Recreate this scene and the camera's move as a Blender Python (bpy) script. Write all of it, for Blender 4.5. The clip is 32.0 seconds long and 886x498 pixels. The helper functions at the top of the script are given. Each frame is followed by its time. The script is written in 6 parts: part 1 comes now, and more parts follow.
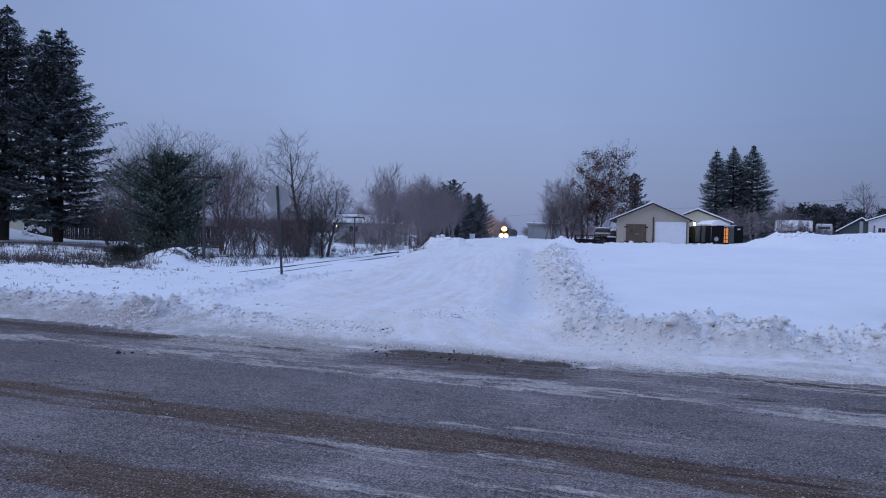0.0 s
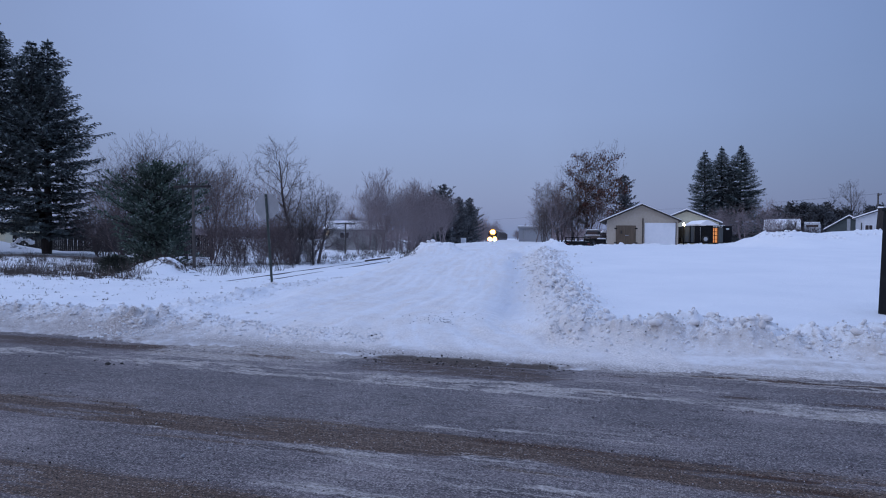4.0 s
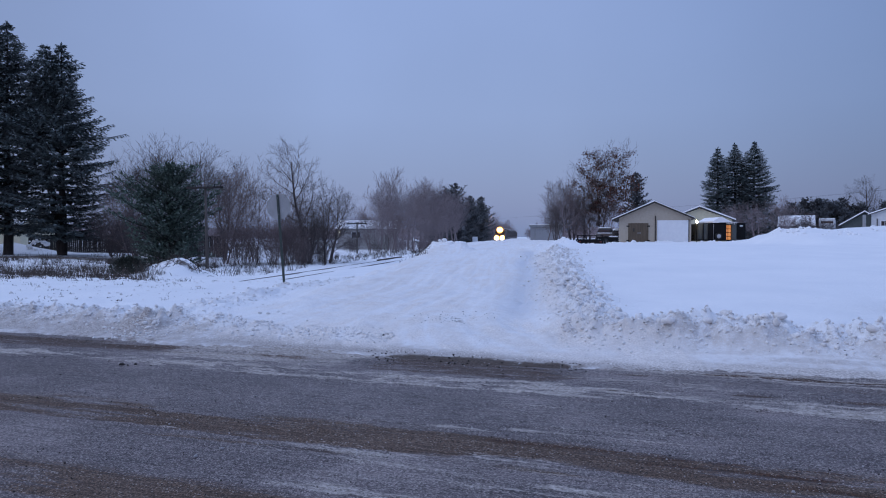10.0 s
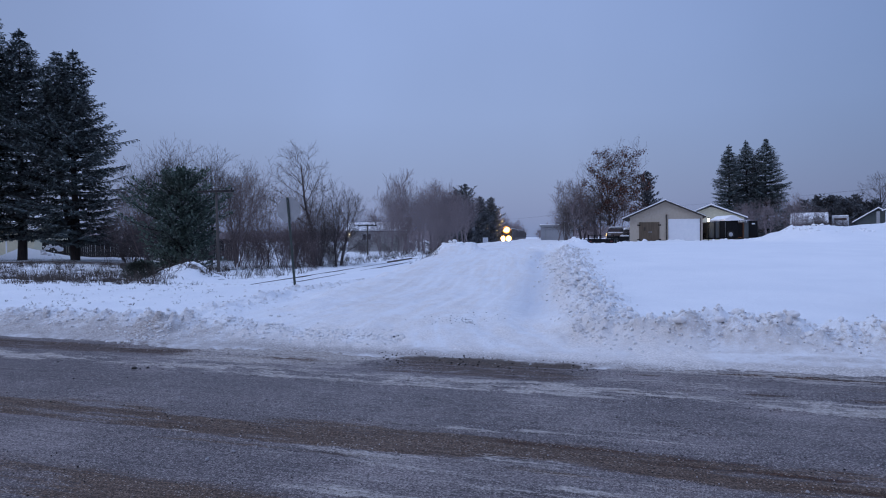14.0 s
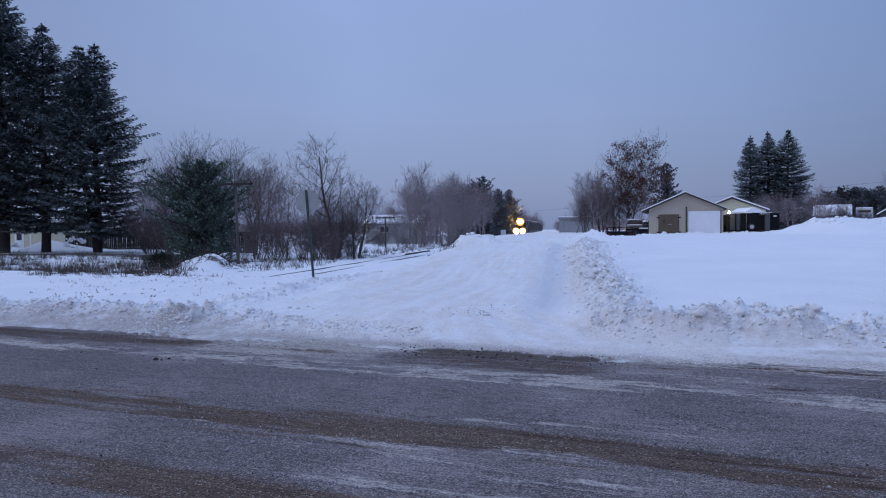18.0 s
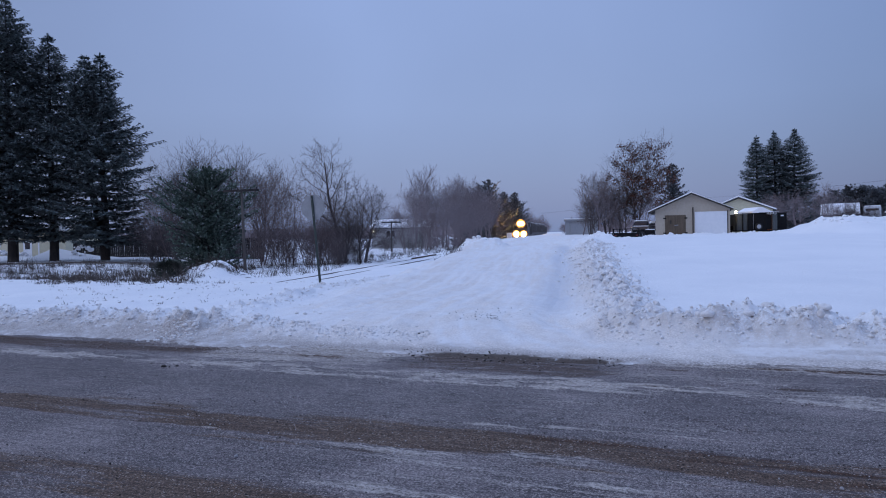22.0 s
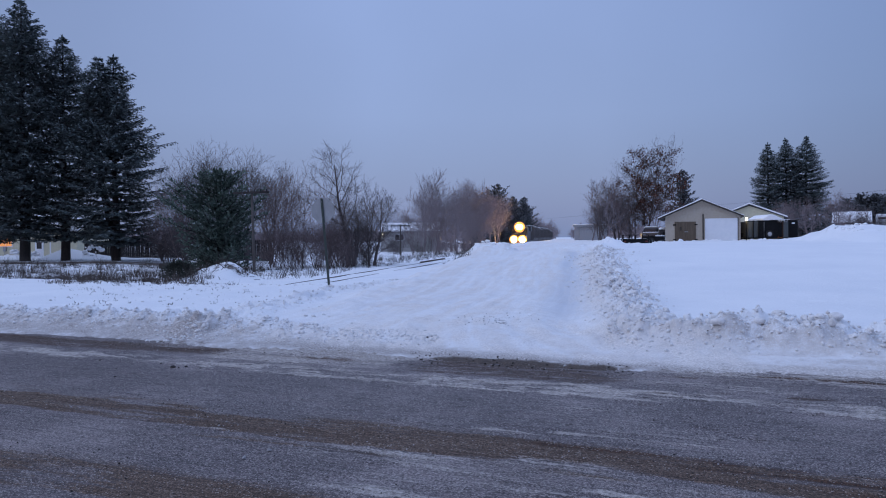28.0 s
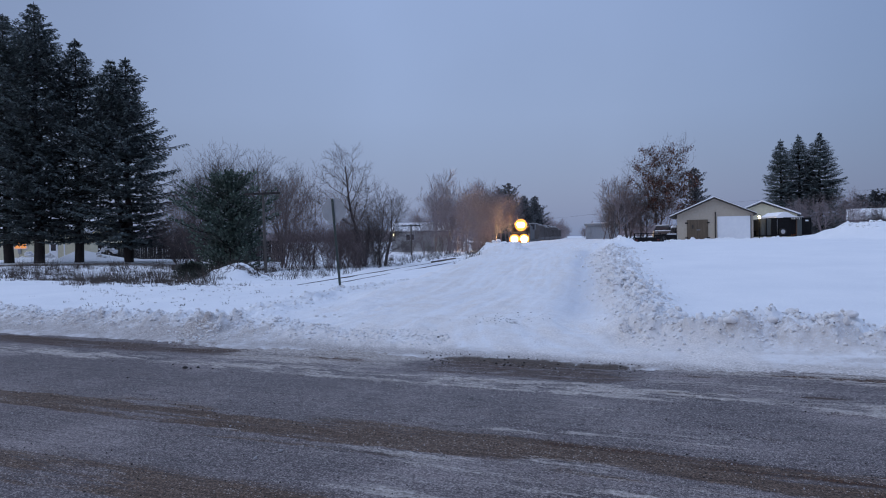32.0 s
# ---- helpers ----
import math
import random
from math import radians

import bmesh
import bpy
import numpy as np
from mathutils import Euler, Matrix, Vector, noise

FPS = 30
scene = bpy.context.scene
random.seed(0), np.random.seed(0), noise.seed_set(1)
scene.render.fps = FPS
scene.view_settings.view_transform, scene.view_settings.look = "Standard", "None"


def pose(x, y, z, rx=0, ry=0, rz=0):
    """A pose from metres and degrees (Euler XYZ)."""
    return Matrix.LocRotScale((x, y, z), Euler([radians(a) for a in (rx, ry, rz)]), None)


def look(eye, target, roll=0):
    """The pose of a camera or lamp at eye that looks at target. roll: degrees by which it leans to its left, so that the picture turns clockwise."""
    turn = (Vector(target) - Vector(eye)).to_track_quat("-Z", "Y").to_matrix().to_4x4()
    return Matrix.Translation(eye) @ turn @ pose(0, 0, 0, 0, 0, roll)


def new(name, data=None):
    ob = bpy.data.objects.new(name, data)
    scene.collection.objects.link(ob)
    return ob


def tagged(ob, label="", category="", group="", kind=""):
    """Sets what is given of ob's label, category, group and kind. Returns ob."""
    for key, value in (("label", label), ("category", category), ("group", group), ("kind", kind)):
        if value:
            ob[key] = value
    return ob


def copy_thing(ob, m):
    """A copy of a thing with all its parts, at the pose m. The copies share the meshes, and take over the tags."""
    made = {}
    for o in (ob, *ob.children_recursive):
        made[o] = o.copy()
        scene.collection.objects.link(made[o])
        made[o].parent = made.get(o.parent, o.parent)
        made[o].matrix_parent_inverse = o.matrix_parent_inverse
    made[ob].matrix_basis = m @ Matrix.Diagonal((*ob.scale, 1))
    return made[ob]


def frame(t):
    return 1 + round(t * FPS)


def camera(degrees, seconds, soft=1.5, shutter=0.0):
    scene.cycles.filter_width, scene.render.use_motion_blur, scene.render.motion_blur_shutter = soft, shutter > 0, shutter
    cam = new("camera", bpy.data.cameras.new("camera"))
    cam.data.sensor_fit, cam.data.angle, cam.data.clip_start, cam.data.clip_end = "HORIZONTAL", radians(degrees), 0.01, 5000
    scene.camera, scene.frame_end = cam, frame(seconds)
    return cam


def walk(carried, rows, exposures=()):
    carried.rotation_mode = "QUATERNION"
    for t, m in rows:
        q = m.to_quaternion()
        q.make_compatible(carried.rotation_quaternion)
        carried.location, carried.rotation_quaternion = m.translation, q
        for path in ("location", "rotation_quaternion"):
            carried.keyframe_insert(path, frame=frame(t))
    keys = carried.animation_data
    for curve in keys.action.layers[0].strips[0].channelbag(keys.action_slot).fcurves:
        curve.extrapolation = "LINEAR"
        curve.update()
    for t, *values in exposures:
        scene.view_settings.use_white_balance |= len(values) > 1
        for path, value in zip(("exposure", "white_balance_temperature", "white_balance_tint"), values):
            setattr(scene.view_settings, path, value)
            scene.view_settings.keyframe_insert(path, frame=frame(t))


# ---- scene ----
# seconds, x, y, z, heading to the right, tilt, lean (degrees)
PATH = [
    (0, -0.086, 0.091, 1.627, 0.201, -1.316, 1.542),
    (0.5, -0.078, 0.055, 1.636, -0.058, -1.143, 0.806),
    (1, -0.068, 0.025, 1.635, -0.677, -0.984, 0.975),
    (1.5, -0.065, 0.016, 1.638, -0.391, -0.981, 0.942),
    (2, -0.056, 0.011, 1.637, 0.099, -1.046, 0.436),
    (2.5, -0.040, -0.000, 1.641, 0.511, -1.107, -0.084),
    (3, -0.022, -0.015, 1.650, 0.866, -1.079, 0.093),
    (3.5, -0.015, -0.014, 1.647, 0.953, -0.921, 0.634),
    (5.5, -0.006, -0.013, 1.645, 0.385, -1.025, -0.065),
    (6, -0.013, -0.006, 1.647, 0.573, -1.035, 0.163),
    (6.5, -0.010, -0.020, 1.646, 0.658, -0.996, 0.267),
    (7, -0.019, -0.016, 1.646, 0.623, -1.060, 0.083),
    (7.5, -0.015, -0.014, 1.646, 0.557, -1.047, 0.152),
    (8, -0.003, -0.013, 1.648, 0.326, -1.093, 0.258),
    (8.5, -0.002, -0.012, 1.650, -0.068, -1.086, 0.103),
    (9, 0.002, -0.003, 1.650, -0.001, -1.054, 0.000),
    (9.5, 0.002, -0.004, 1.648, 0.101, -1.058, -0.211),
    (10, -0.001, -0.006, 1.649, -0.089, -1.021, 0.126),
    (10.5, -0.003, 0.005, 1.650, -0.216, -0.968, 0.346),
    (11, -0.001, 0.007, 1.651, -0.372, -0.926, 0.042),
    (11.5, 0.002, 0.002, 1.655, -0.297, -0.894, -0.092),
    (12, 0.011, -0.003, 1.655, -0.518, -0.806, -0.122),
    (12.5, 0.016, -0.006, 1.658, -0.711, -0.736, -0.120),
    (13, 0.015, -0.011, 1.651, -0.880, -0.720, -0.024),
    (13.5, 0.018, -0.002, 1.653, -0.909, -0.801, -0.404),
    (14, 0.013, 0.000, 1.650, -0.941, -0.927, -0.474),
    (14.5, 0.010, -0.002, 1.648, -0.820, -1.124, -0.382),
    (16.5, -0.002, 0.009, 1.649, -1.724, -1.576, -0.182),
    (17, 0.003, 0.003, 1.645, -2.043, -1.573, -0.221),
    (17.5, 0.008, -0.000, 1.651, -2.145, -1.632, -0.354),
    (18, 0.011, 0.002, 1.651, -2.395, -1.534, -0.469),
    (18.5, 0.015, 0.007, 1.657, -2.821, -1.503, -0.817),
    (19, 0.014, 0.006, 1.656, -3.070, -1.435, -0.785),
    (19.5, 0.011, 0.009, 1.658, -3.026, -1.414, -1.006),
    (20, 0.019, 0.015, 1.655, -3.000, -1.387, -1.261),
    (20.5, 0.015, 0.017, 1.654, -2.928, -1.357, -0.694),
    (21, 0.009, 0.018, 1.650, -2.881, -1.335, -0.618),
    (21.5, 0.011, 0.015, 1.654, -2.815, -1.281, -1.005),
    (22, 0.012, 0.012, 1.653, -2.899, -1.224, -1.196),
    (22.5, 0.014, 0.016, 1.655, -2.918, -1.211, -1.100),
    (23, 0.018, 0.019, 1.654, -3.113, -1.137, -0.959),
    (23.5, 0.020, 0.010, 1.656, -3.230, -1.143, -0.915),
    (24, 0.027, 0.006, 1.657, -3.305, -1.139, -0.952),
    (24.5, 0.028, 0.008, 1.656, -3.553, -1.131, -1.023),
    (25, 0.020, 0.012, 1.658, -3.531, -1.132, -1.054),
    (25.5, 0.015, 0.019, 1.655, -3.514, -1.136, -0.771),
    (27.5, 0.008, 0.016, 1.656, -3.408, -0.872, -0.758),
    (28, 0.001, 0.011, 1.654, -3.599, -0.885, -0.574),
    (28.5, -0.007, 0.016, 1.656, -3.581, -0.863, -0.773),
    (29, 0.005, 0.010, 1.653, -3.614, -0.884, -1.137),
    (29.5, 0.009, 0.010, 1.649, -3.634, -0.973, -1.357),
    (30, 0.007, 0.018, 1.653, -3.799, -1.025, -1.159),
    (30.5, 0.010, 0.020, 1.652, -4.128, -1.020, -1.184),
    (31, 0.009, 0.026, 1.653, -4.230, -0.970, -1.083),
    (31.5, 0.006, 0.025, 1.651, -4.343, -0.964, -1.071),
    (32, 0.009, 0.026, 1.654, -4.489, -0.899, -0.924),
]
cam = camera(64.4, 32.0, soft=1.05)
walk(cam, [(t, pose(x, y, z, 90 + tilt, 0, -turn) @ pose(0, 0, 0, 0, 0, lean)) for t, x, y, z, turn, tilt, lean in PATH],
     exposures=[(0.0, 0.0, 6500, 10), (27.5, 0.0, 6500, 10), (29.0, 0.0, 6590, 10), (30.0, 0.0, 6650, 10), (30.5, 0.0, 6660, 9), (31.0, 0.0, 6740, 8), (32.0, 0.0, 6980, 6)])

# ---- light: an overcast blue dusk ----
world = bpy.data.worlds.new("dusk_sky")
scene.world = world
world.use_nodes = True


def sky():
    nt = world.node_tree
    nt.nodes.clear()
    out = nt.nodes.new("ShaderNodeOutputWorld")
    bg = nt.nodes.new("ShaderNodeBackground")
    tex = nt.nodes.new("ShaderNodeTexSky")
    tex.sky_type, tex.sun_disc = "NISHITA", False
    tex.sun_elevation, tex.sun_rotation = radians(2), radians(200)
    coord = nt.nodes.new("ShaderNodeTexCoord")
    sep = nt.nodes.new("ShaderNodeSeparateXYZ")
    ramp = nt.nodes.new("ShaderNodeValToRGB")
    els = ramp.color_ramp.elements
    els[0].position, els[0].color = 0.0, (0.196, 0.258, 0.436, 1)
    els[1].position, els[1].color = 1.0, (0.650, 0.814, 1.309, 1)
    for p, c in ((0.06, (0.222, 0.292, 0.497, 1)), (0.17, (0.260, 0.345, 0.589, 1)), (0.36, (0.267, 0.358, 0.625, 1))):
        els.new(p).color = c
    cloud = nt.nodes.new("ShaderNodeTexNoise")
    cloud.inputs["Scale"].default_value, cloud.inputs["Detail"].default_value = 2.2, 4
    gain = nt.nodes.new("ShaderNodeMapRange")
    gain.inputs["To Min"].default_value, gain.inputs["To Max"].default_value = 0.88, 1.12
    mul = nt.nodes.new("ShaderNodeMixRGB")
    mul.blend_type, mul.inputs["Fac"].default_value = "MULTIPLY", 1
    side = nt.nodes.new("ShaderNodeMapRange")
    side.inputs["From Min"].default_value, side.inputs["From Max"].default_value = -1.0, 1.0
    dusk = nt.nodes.new("ShaderNodeValToRGB")
    d = dusk.color_ramp.elements
    d[0].position, d[0].color = 0.22, (0.82, 0.84, 0.87, 1)
    d[1].position, d[1].color = 0.78, (0.605, 0.69, 0.785, 1)
    for p, c in ((0.42, (1.03, 1.07, 1.11, 1)), (0.58, (0.97, 1.015, 1.065, 1))):
        d.new(p).color = c
    west = nt.nodes.new("ShaderNodeMixRGB")
    west.blend_type, west.inputs["Fac"].default_value = "MULTIPLY", 1
    mix = nt.nodes.new("ShaderNodeMixRGB")
    mix.inputs["Fac"].default_value = 0.02
    ln = nt.links.new
    ln(coord.outputs["Generated"], sep.inputs[0])
    ln(coord.outputs["Generated"], cloud.inputs["Vector"])
    ln(sep.outputs["Z"], ramp.inputs[0])
    ln(cloud.outputs["Fac"], gain.inputs["Value"])
    ln(ramp.outputs["Color"], mul.inputs[1])
    ln(gain.outputs[0], mul.inputs[2])
    ln(sep.outputs["X"], side.inputs["Value"])
    ln(side.outputs[0], dusk.inputs[0])
    ln(mul.outputs[0], west.inputs[1])
    ln(dusk.outputs[0], west.inputs[2])
    ln(west.outputs[0], mix.inputs[1])
    ln(tex.outputs[0], mix.inputs[2])
    ln(mix.outputs[0], bg.inputs["Color"])
    bg.inputs["Strength"].default_value = 1.0
    ln(bg.outputs[0], out.inputs[0])


sky()
sun = new("sun", bpy.data.lights.new("sun", "SUN"))
sun.data.energy, sun.data.angle, sun.data.color = 0.60, radians(30), (0.80, 0.86, 1.0)
sun.matrix_world = look((-80, -10, 52), (0, 0, 0))


# ---- materials ----
def principled(name, rough=0.8, metal=0.0):
    m = bpy.data.materials.new(name)
    m.use_nodes = True
    b = m.node_tree.nodes["Principled BSDF"]
    b.inputs["Roughness"].default_value, b.inputs["Metallic"].default_value = rough, metal
    return m, m.node_tree, b


def noise_node(nt, scale, detail=4.0, vec=None, stretch=(1, 1, 1), turn=0.0, space="Object", rough=0.5):
    n = nt.nodes.new("ShaderNodeTexNoise")
    n.inputs["Scale"].default_value, n.inputs["Detail"].default_value = scale, detail
    n.inputs["Roughness"].default_value = rough
    c = nt.nodes.new("ShaderNodeTexCoord")
    mp = nt.nodes.new("ShaderNodeMapping")
    mp.inputs["Scale"].default_value = stretch
    mp.inputs["Rotation"].default_value = (0, 0, turn)
    nt.links.new(c.outputs[space], mp.inputs[0])
    nt.links.new(mp.outputs[0], n.inputs["Vector"])
    return n


def ramp_node(nt, src, stops):
    r = nt.nodes.new("ShaderNodeValToRGB")
    e = r.color_ramp.elements
    e[0].position, e[0].color = stops[0][0], (*stops[0][1], 1)
    e[1].position, e[1].color = stops[-1][0], (*stops[-1][1], 1)
    for p, c in stops[1:-1]:
        e.new(p).color = (*c, 1)
    nt.links.new(src, r.inputs[0])
    return r.outputs[0]


def mix_node(nt, fac, a, b, mode="MIX"):
    m = nt.nodes.new("ShaderNodeMixRGB")
    m.blend_type = mode
    for v, i in ((fac, 0), (a, 1), (b, 2)):
        if isinstance(v, (int, float)):
            m.inputs[i].default_value = v
        elif isinstance(v, tuple):
            m.inputs[i].default_value = (*v, 1)
        else:
            nt.links.new(v, m.inputs[i])
    return m.outputs[0]


def bump_node(nt, src, strength, distance, b):
    n = nt.nodes.new("ShaderNodeBump")
    n.inputs["Strength"].default_value, n.inputs["Distance"].default_value = strength, distance
    nt.links.new(src, n.inputs["Height"])
    nt.links.new(n.outputs[0], b.inputs["Normal"])


def surface(name, dark, light, scale=6.0, rough=0.8, metal=0.0, bump=0.15, stretch=(1, 1, 1), fine=60.0, per_piece=0.0):
    """A worn surface between two tones, at two scales."""
    m, nt, b = principled(name, rough, metal)
    n1, n2 = noise_node(nt, scale, 5, stretch=stretch), noise_node(nt, fine, 3, stretch=stretch)
    both = mix_node(nt, 0.35, n1.outputs["Fac"], n2.outputs["Fac"])
    col = ramp_node(nt, both, [(0.3, dark), (0.7, light)])
    if per_piece:
        info = nt.nodes.new("ShaderNodeObjectInfo")
        tone = ramp_node(nt, info.outputs["Random"], [(0.0, (1 - per_piece,) * 3), (1.0, (1, 1, 1))])
        col = mix_node(nt, 1.0, col, tone, "MULTIPLY")
    nt.links.new(col, b.inputs["Base Color"])
    bump_node(nt, both, bump, 0.02, b)
    return m


def glow(name, color, strength):
    m, nt, b = principled(name, 0.4)
    b.inputs["Base Color"].default_value = (*color, 1)
    b.inputs["Emission Color"].default_value = (*color, 1)
    b.inputs["Emission Strength"].default_value = strength
    return m


def attr(nt, name):
    a = nt.nodes.new("ShaderNodeAttribute")
    a.attribute_name = name
    return a.outputs["Fac"]


def maths(nt, op, a, b=0.5):
    n = nt.nodes.new("ShaderNodeMath")
    n.operation = op
    for i, v in enumerate((a, b)):
        if isinstance(v, (int, float)):
            n.inputs[i].default_value = v
        else:
            nt.links.new(v, n.inputs[i])
    return n.outputs[0]


def crisp(nt, src, lo=0.36, hi=0.64):
    n = nt.nodes.new("ShaderNodeMapRange")
    n.inputs["From Min"].default_value, n.inputs["From Max"].default_value = lo, hi
    nt.links.new(src, n.inputs["Value"])
    return n.outputs[0]


def clipped(nt, value, k):
    v = maths(nt, "MULTIPLY", value, k)
    v.node.use_clamp = True
    return v


def snow_ground():
    m, nt, b = principled("snow_ground", 0.75)
    big, mid, fine = noise_node(nt, 0.5, 4), noise_node(nt, 6, 7, rough=0.66), noise_node(nt, 34, 6, rough=0.66)
    blot = noise_node(nt, 1.7, 5)
    clean = ramp_node(nt, big.outputs["Fac"], [(0.3, (0.83, 0.835, 0.85)), (0.7, (0.90, 0.897, 0.90))])
    midc, finec, blotc = crisp(nt, mid.outputs["Fac"]), crisp(nt, fine.outputs["Fac"]), crisp(nt, blot.outputs["Fac"])
    grains = ramp_node(nt, finec, [(0.1, (0.19, 0.155, 0.135)), (0.9, (0.60, 0.55, 0.52))])
    nn = maths(nt, "ADD", maths(nt, "ADD", maths(nt, "MULTIPLY", midc, 0.40), maths(nt, "MULTIPLY", finec, 0.30)), maths(nt, "MULTIPLY", blotc, 0.30))
    speck = maths(nt, "ADD", maths(nt, "ADD", maths(nt, "MULTIPLY", midc, 0.30), maths(nt, "MULTIPLY", finec, 0.54)), maths(nt, "MULTIPLY", blotc, 0.16))
    grit = maths(nt, "SUBTRACT", maths(nt, "ADD", maths(nt, "MULTIPLY", attr(nt, "grit"), 0.80), speck), 1.0)
    clean = mix_node(nt, 1.0, clean, ramp_node(nt, finec, [(0.0, (0.90, 0.90, 0.91)), (1.0, (1, 1, 1))]), "MULTIPLY")
    col = mix_node(nt, clipped(nt, grit, 1.9), clean, grains)
    trodden = clipped(nt, maths(nt, "MULTIPLY", attr(nt, "packed"), maths(nt, "ADD", maths(nt, "MULTIPLY", blotc, 0.5), 0.55)), 1.0)
    col = mix_node(nt, maths(nt, "MULTIPLY", trodden, 0.95), col, mix_node(nt, finec, (0.60, 0.535, 0.490), (0.90, 0.850, 0.805)))
    ice = maths(nt, "MULTIPLY", attr(nt, "ice"), 0.60)
    col = mix_node(nt, ice, col, (0.54, 0.57, 0.63))
    mud = maths(nt, "SUBTRACT", maths(nt, "ADD", attr(nt, "mud"), nn), 0.95)
    soil = ramp_node(nt, fine.outputs["Fac"], [(0.35, (0.028, 0.018, 0.013)), (0.70, (0.125, 0.084, 0.060))])
    col = mix_node(nt, clipped(nt, mud, 2.6), col, soil)
    nt.links.new(col, b.inputs["Base Color"])
    hgt = mix_node(nt, 0.35, mid.outputs["Fac"], fine.outputs["Fac"])
    bump_node(nt, hgt, 0.6, 0.08, b)
    return m


def road_surface():
    """Wet asphalt under packed snow, slush crumbs and sand, streaked along the road."""
    m, nt, b = principled("winter_road", 0.5)
    streak = noise_node(nt, 1.0, 9, stretch=(0.30, 6, 1), rough=0.68)
    thin = noise_node(nt, 1.0, 7, stretch=(0.9, 26, 1), rough=0.65)
    fine = noise_node(nt, 1.0, 8, stretch=(22, 27, 10), rough=0.78)
    grain = noise_node(nt, 60, 6, rough=0.8)
    broad = noise_node(nt, 0.8, 4)

    def cells(scale):
        v = nt.nodes.new("ShaderNodeTexVoronoi")
        v.inputs["Scale"].default_value = scale
        c = nt.nodes.new("ShaderNodeTexCoord")
        nt.links.new(c.outputs["Object"], v.inputs["Vector"])
        sep = nt.nodes.new("ShaderNodeSeparateColor")
        nt.links.new(v.outputs["Color"], sep.inputs[0])
        return v.outputs["Distance"], sep.outputs[0]
    dist, pick = cells(34)
    dist2, pick2 = cells(85)
    st, fi, gr, th = crisp(nt, streak.outputs["Fac"]), crisp(nt, fine.outputs["Fac"]), crisp(nt, grain.outputs["Fac"], 0.40, 0.60), crisp(nt, thin.outputs["Fac"])
    wet = ramp_node(nt, gr, [(0.1, (0.038, 0.028, 0.031)), (0.9, (0.157, 0.120, 0.128))])
    sandc = ramp_node(nt, gr, [(0.1, (0.033, 0.018, 0.010)), (0.9, (0.225, 0.143, 0.092))])
    snowc = ramp_node(nt, fi, [(0.0, (0.17, 0.146, 0.138)), (1.0, (0.72, 0.660, 0.635))])
    mixed = maths(nt, "ADD", maths(nt, "ADD", maths(nt, "MULTIPLY", st, 0.25), maths(nt, "MULTIPLY", th, 0.38)), maths(nt, "ADD", maths(nt, "MULTIPLY", fi, 0.18), maths(nt, "MULTIPLY", gr, 0.19)))

    def mask(name, k, cut):
        return clipped(nt, maths(nt, "SUBTRACT", maths(nt, "ADD", attr(nt, name), mixed), cut), k)
    sand, slush, mud = mask("sand", 3.0, 0.84), mask("slush", 3.8, 0.90), mask("mud", 2.6, 0.85)
    film = clipped(nt, maths(nt, "SUBTRACT", maths(nt, "ADD", maths(nt, "MULTIPLY", gr, 0.50), maths(nt, "MULTIPLY", crisp(nt, broad.outputs["Fac"]), 0.50)), 0.42), maths(nt, "MULTIPLY", attr(nt, "film"), 1.3))
    col = mix_node(nt, film, wet, (0.435, 0.364, 0.368))
    col = mix_node(nt, maths(nt, "MULTIPLY", sand, 0.78), col, sandc)
    col = mix_node(nt, slush, col, snowc)
    soil = ramp_node(nt, gr, [(0.1, (0.024, 0.010, 0.005)), (0.9, (0.115, 0.055, 0.031))])
    col = mix_node(nt, mud, col, soil)
    col = mix_node(nt, 0.75, col, ramp_node(nt, th, [(0.0, (0.40, 0.385, 0.38)), (0.55, (1, 1, 1)), (1.0, (1.0, 1.0, 1.0))]), "MULTIPLY")
    # crumbs of frozen slush, thick in the slush and thin on the wheel tracks
    lean = maths(nt, "SUBTRACT", maths(nt, "ADD", maths(nt, "MULTIPLY", slush, 0.40), maths(nt, "MULTIPLY", mixed, 0.55)), maths(nt, "MULTIPLY", maths(nt, "MAXIMUM", sand, mud), 0.30))
    for d, r, size, base, much in ((dist, pick, 0.50, 0.86, 0.20), (dist2, pick2, 0.62, 0.70, 0.60)):
        there = clipped(nt, maths(nt, "SUBTRACT", maths(nt, "ADD", lean, r), base + 0.14), 7.0)
        near = clipped(nt, maths(nt, "SUBTRACT", size, d), 5.0)
        tone = ramp_node(nt, r, [(0.30, (0.20, 0.170, 0.160)), (1.0, (0.62, 0.560, 0.54))])
        col = mix_node(nt, maths(nt, "MULTIPLY", maths(nt, "MULTIPLY", there, near), much), col, tone)
    # dark pits and grit between them
    pits = clipped(nt, maths(nt, "SUBTRACT", maths(nt, "SUBTRACT", 0.30, pick2), maths(nt, "MULTIPLY", slush, 0.22)), 6.0)
    col = mix_node(nt, maths(nt, "MULTIPLY", pits, 0.50), col, (0.028, 0.021, 0.018))
    col = mix_node(nt, 1.0, col, (1.0, 0.985, 0.935), "MULTIPLY")
    nt.links.new(col, b.inputs["Base Color"])
    rg = maths(nt, "ADD", maths(nt, "MULTIPLY", maths(nt, "MAXIMUM", slush, sand), 0.30), 0.50)
    nt.links.new(rg, b.inputs["Roughness"])
    lumps_h = mix_node(nt, 0.5, mix_node(nt, 0.45, fine.outputs["Fac"], grain.outputs["Fac"]), mix_node(nt, 0.5, pick, pick2))
    bump_node(nt, lumps_h, 0.75, 0.035, b)
    b.inputs["Specular IOR Level"].default_value = 0.3
    return m


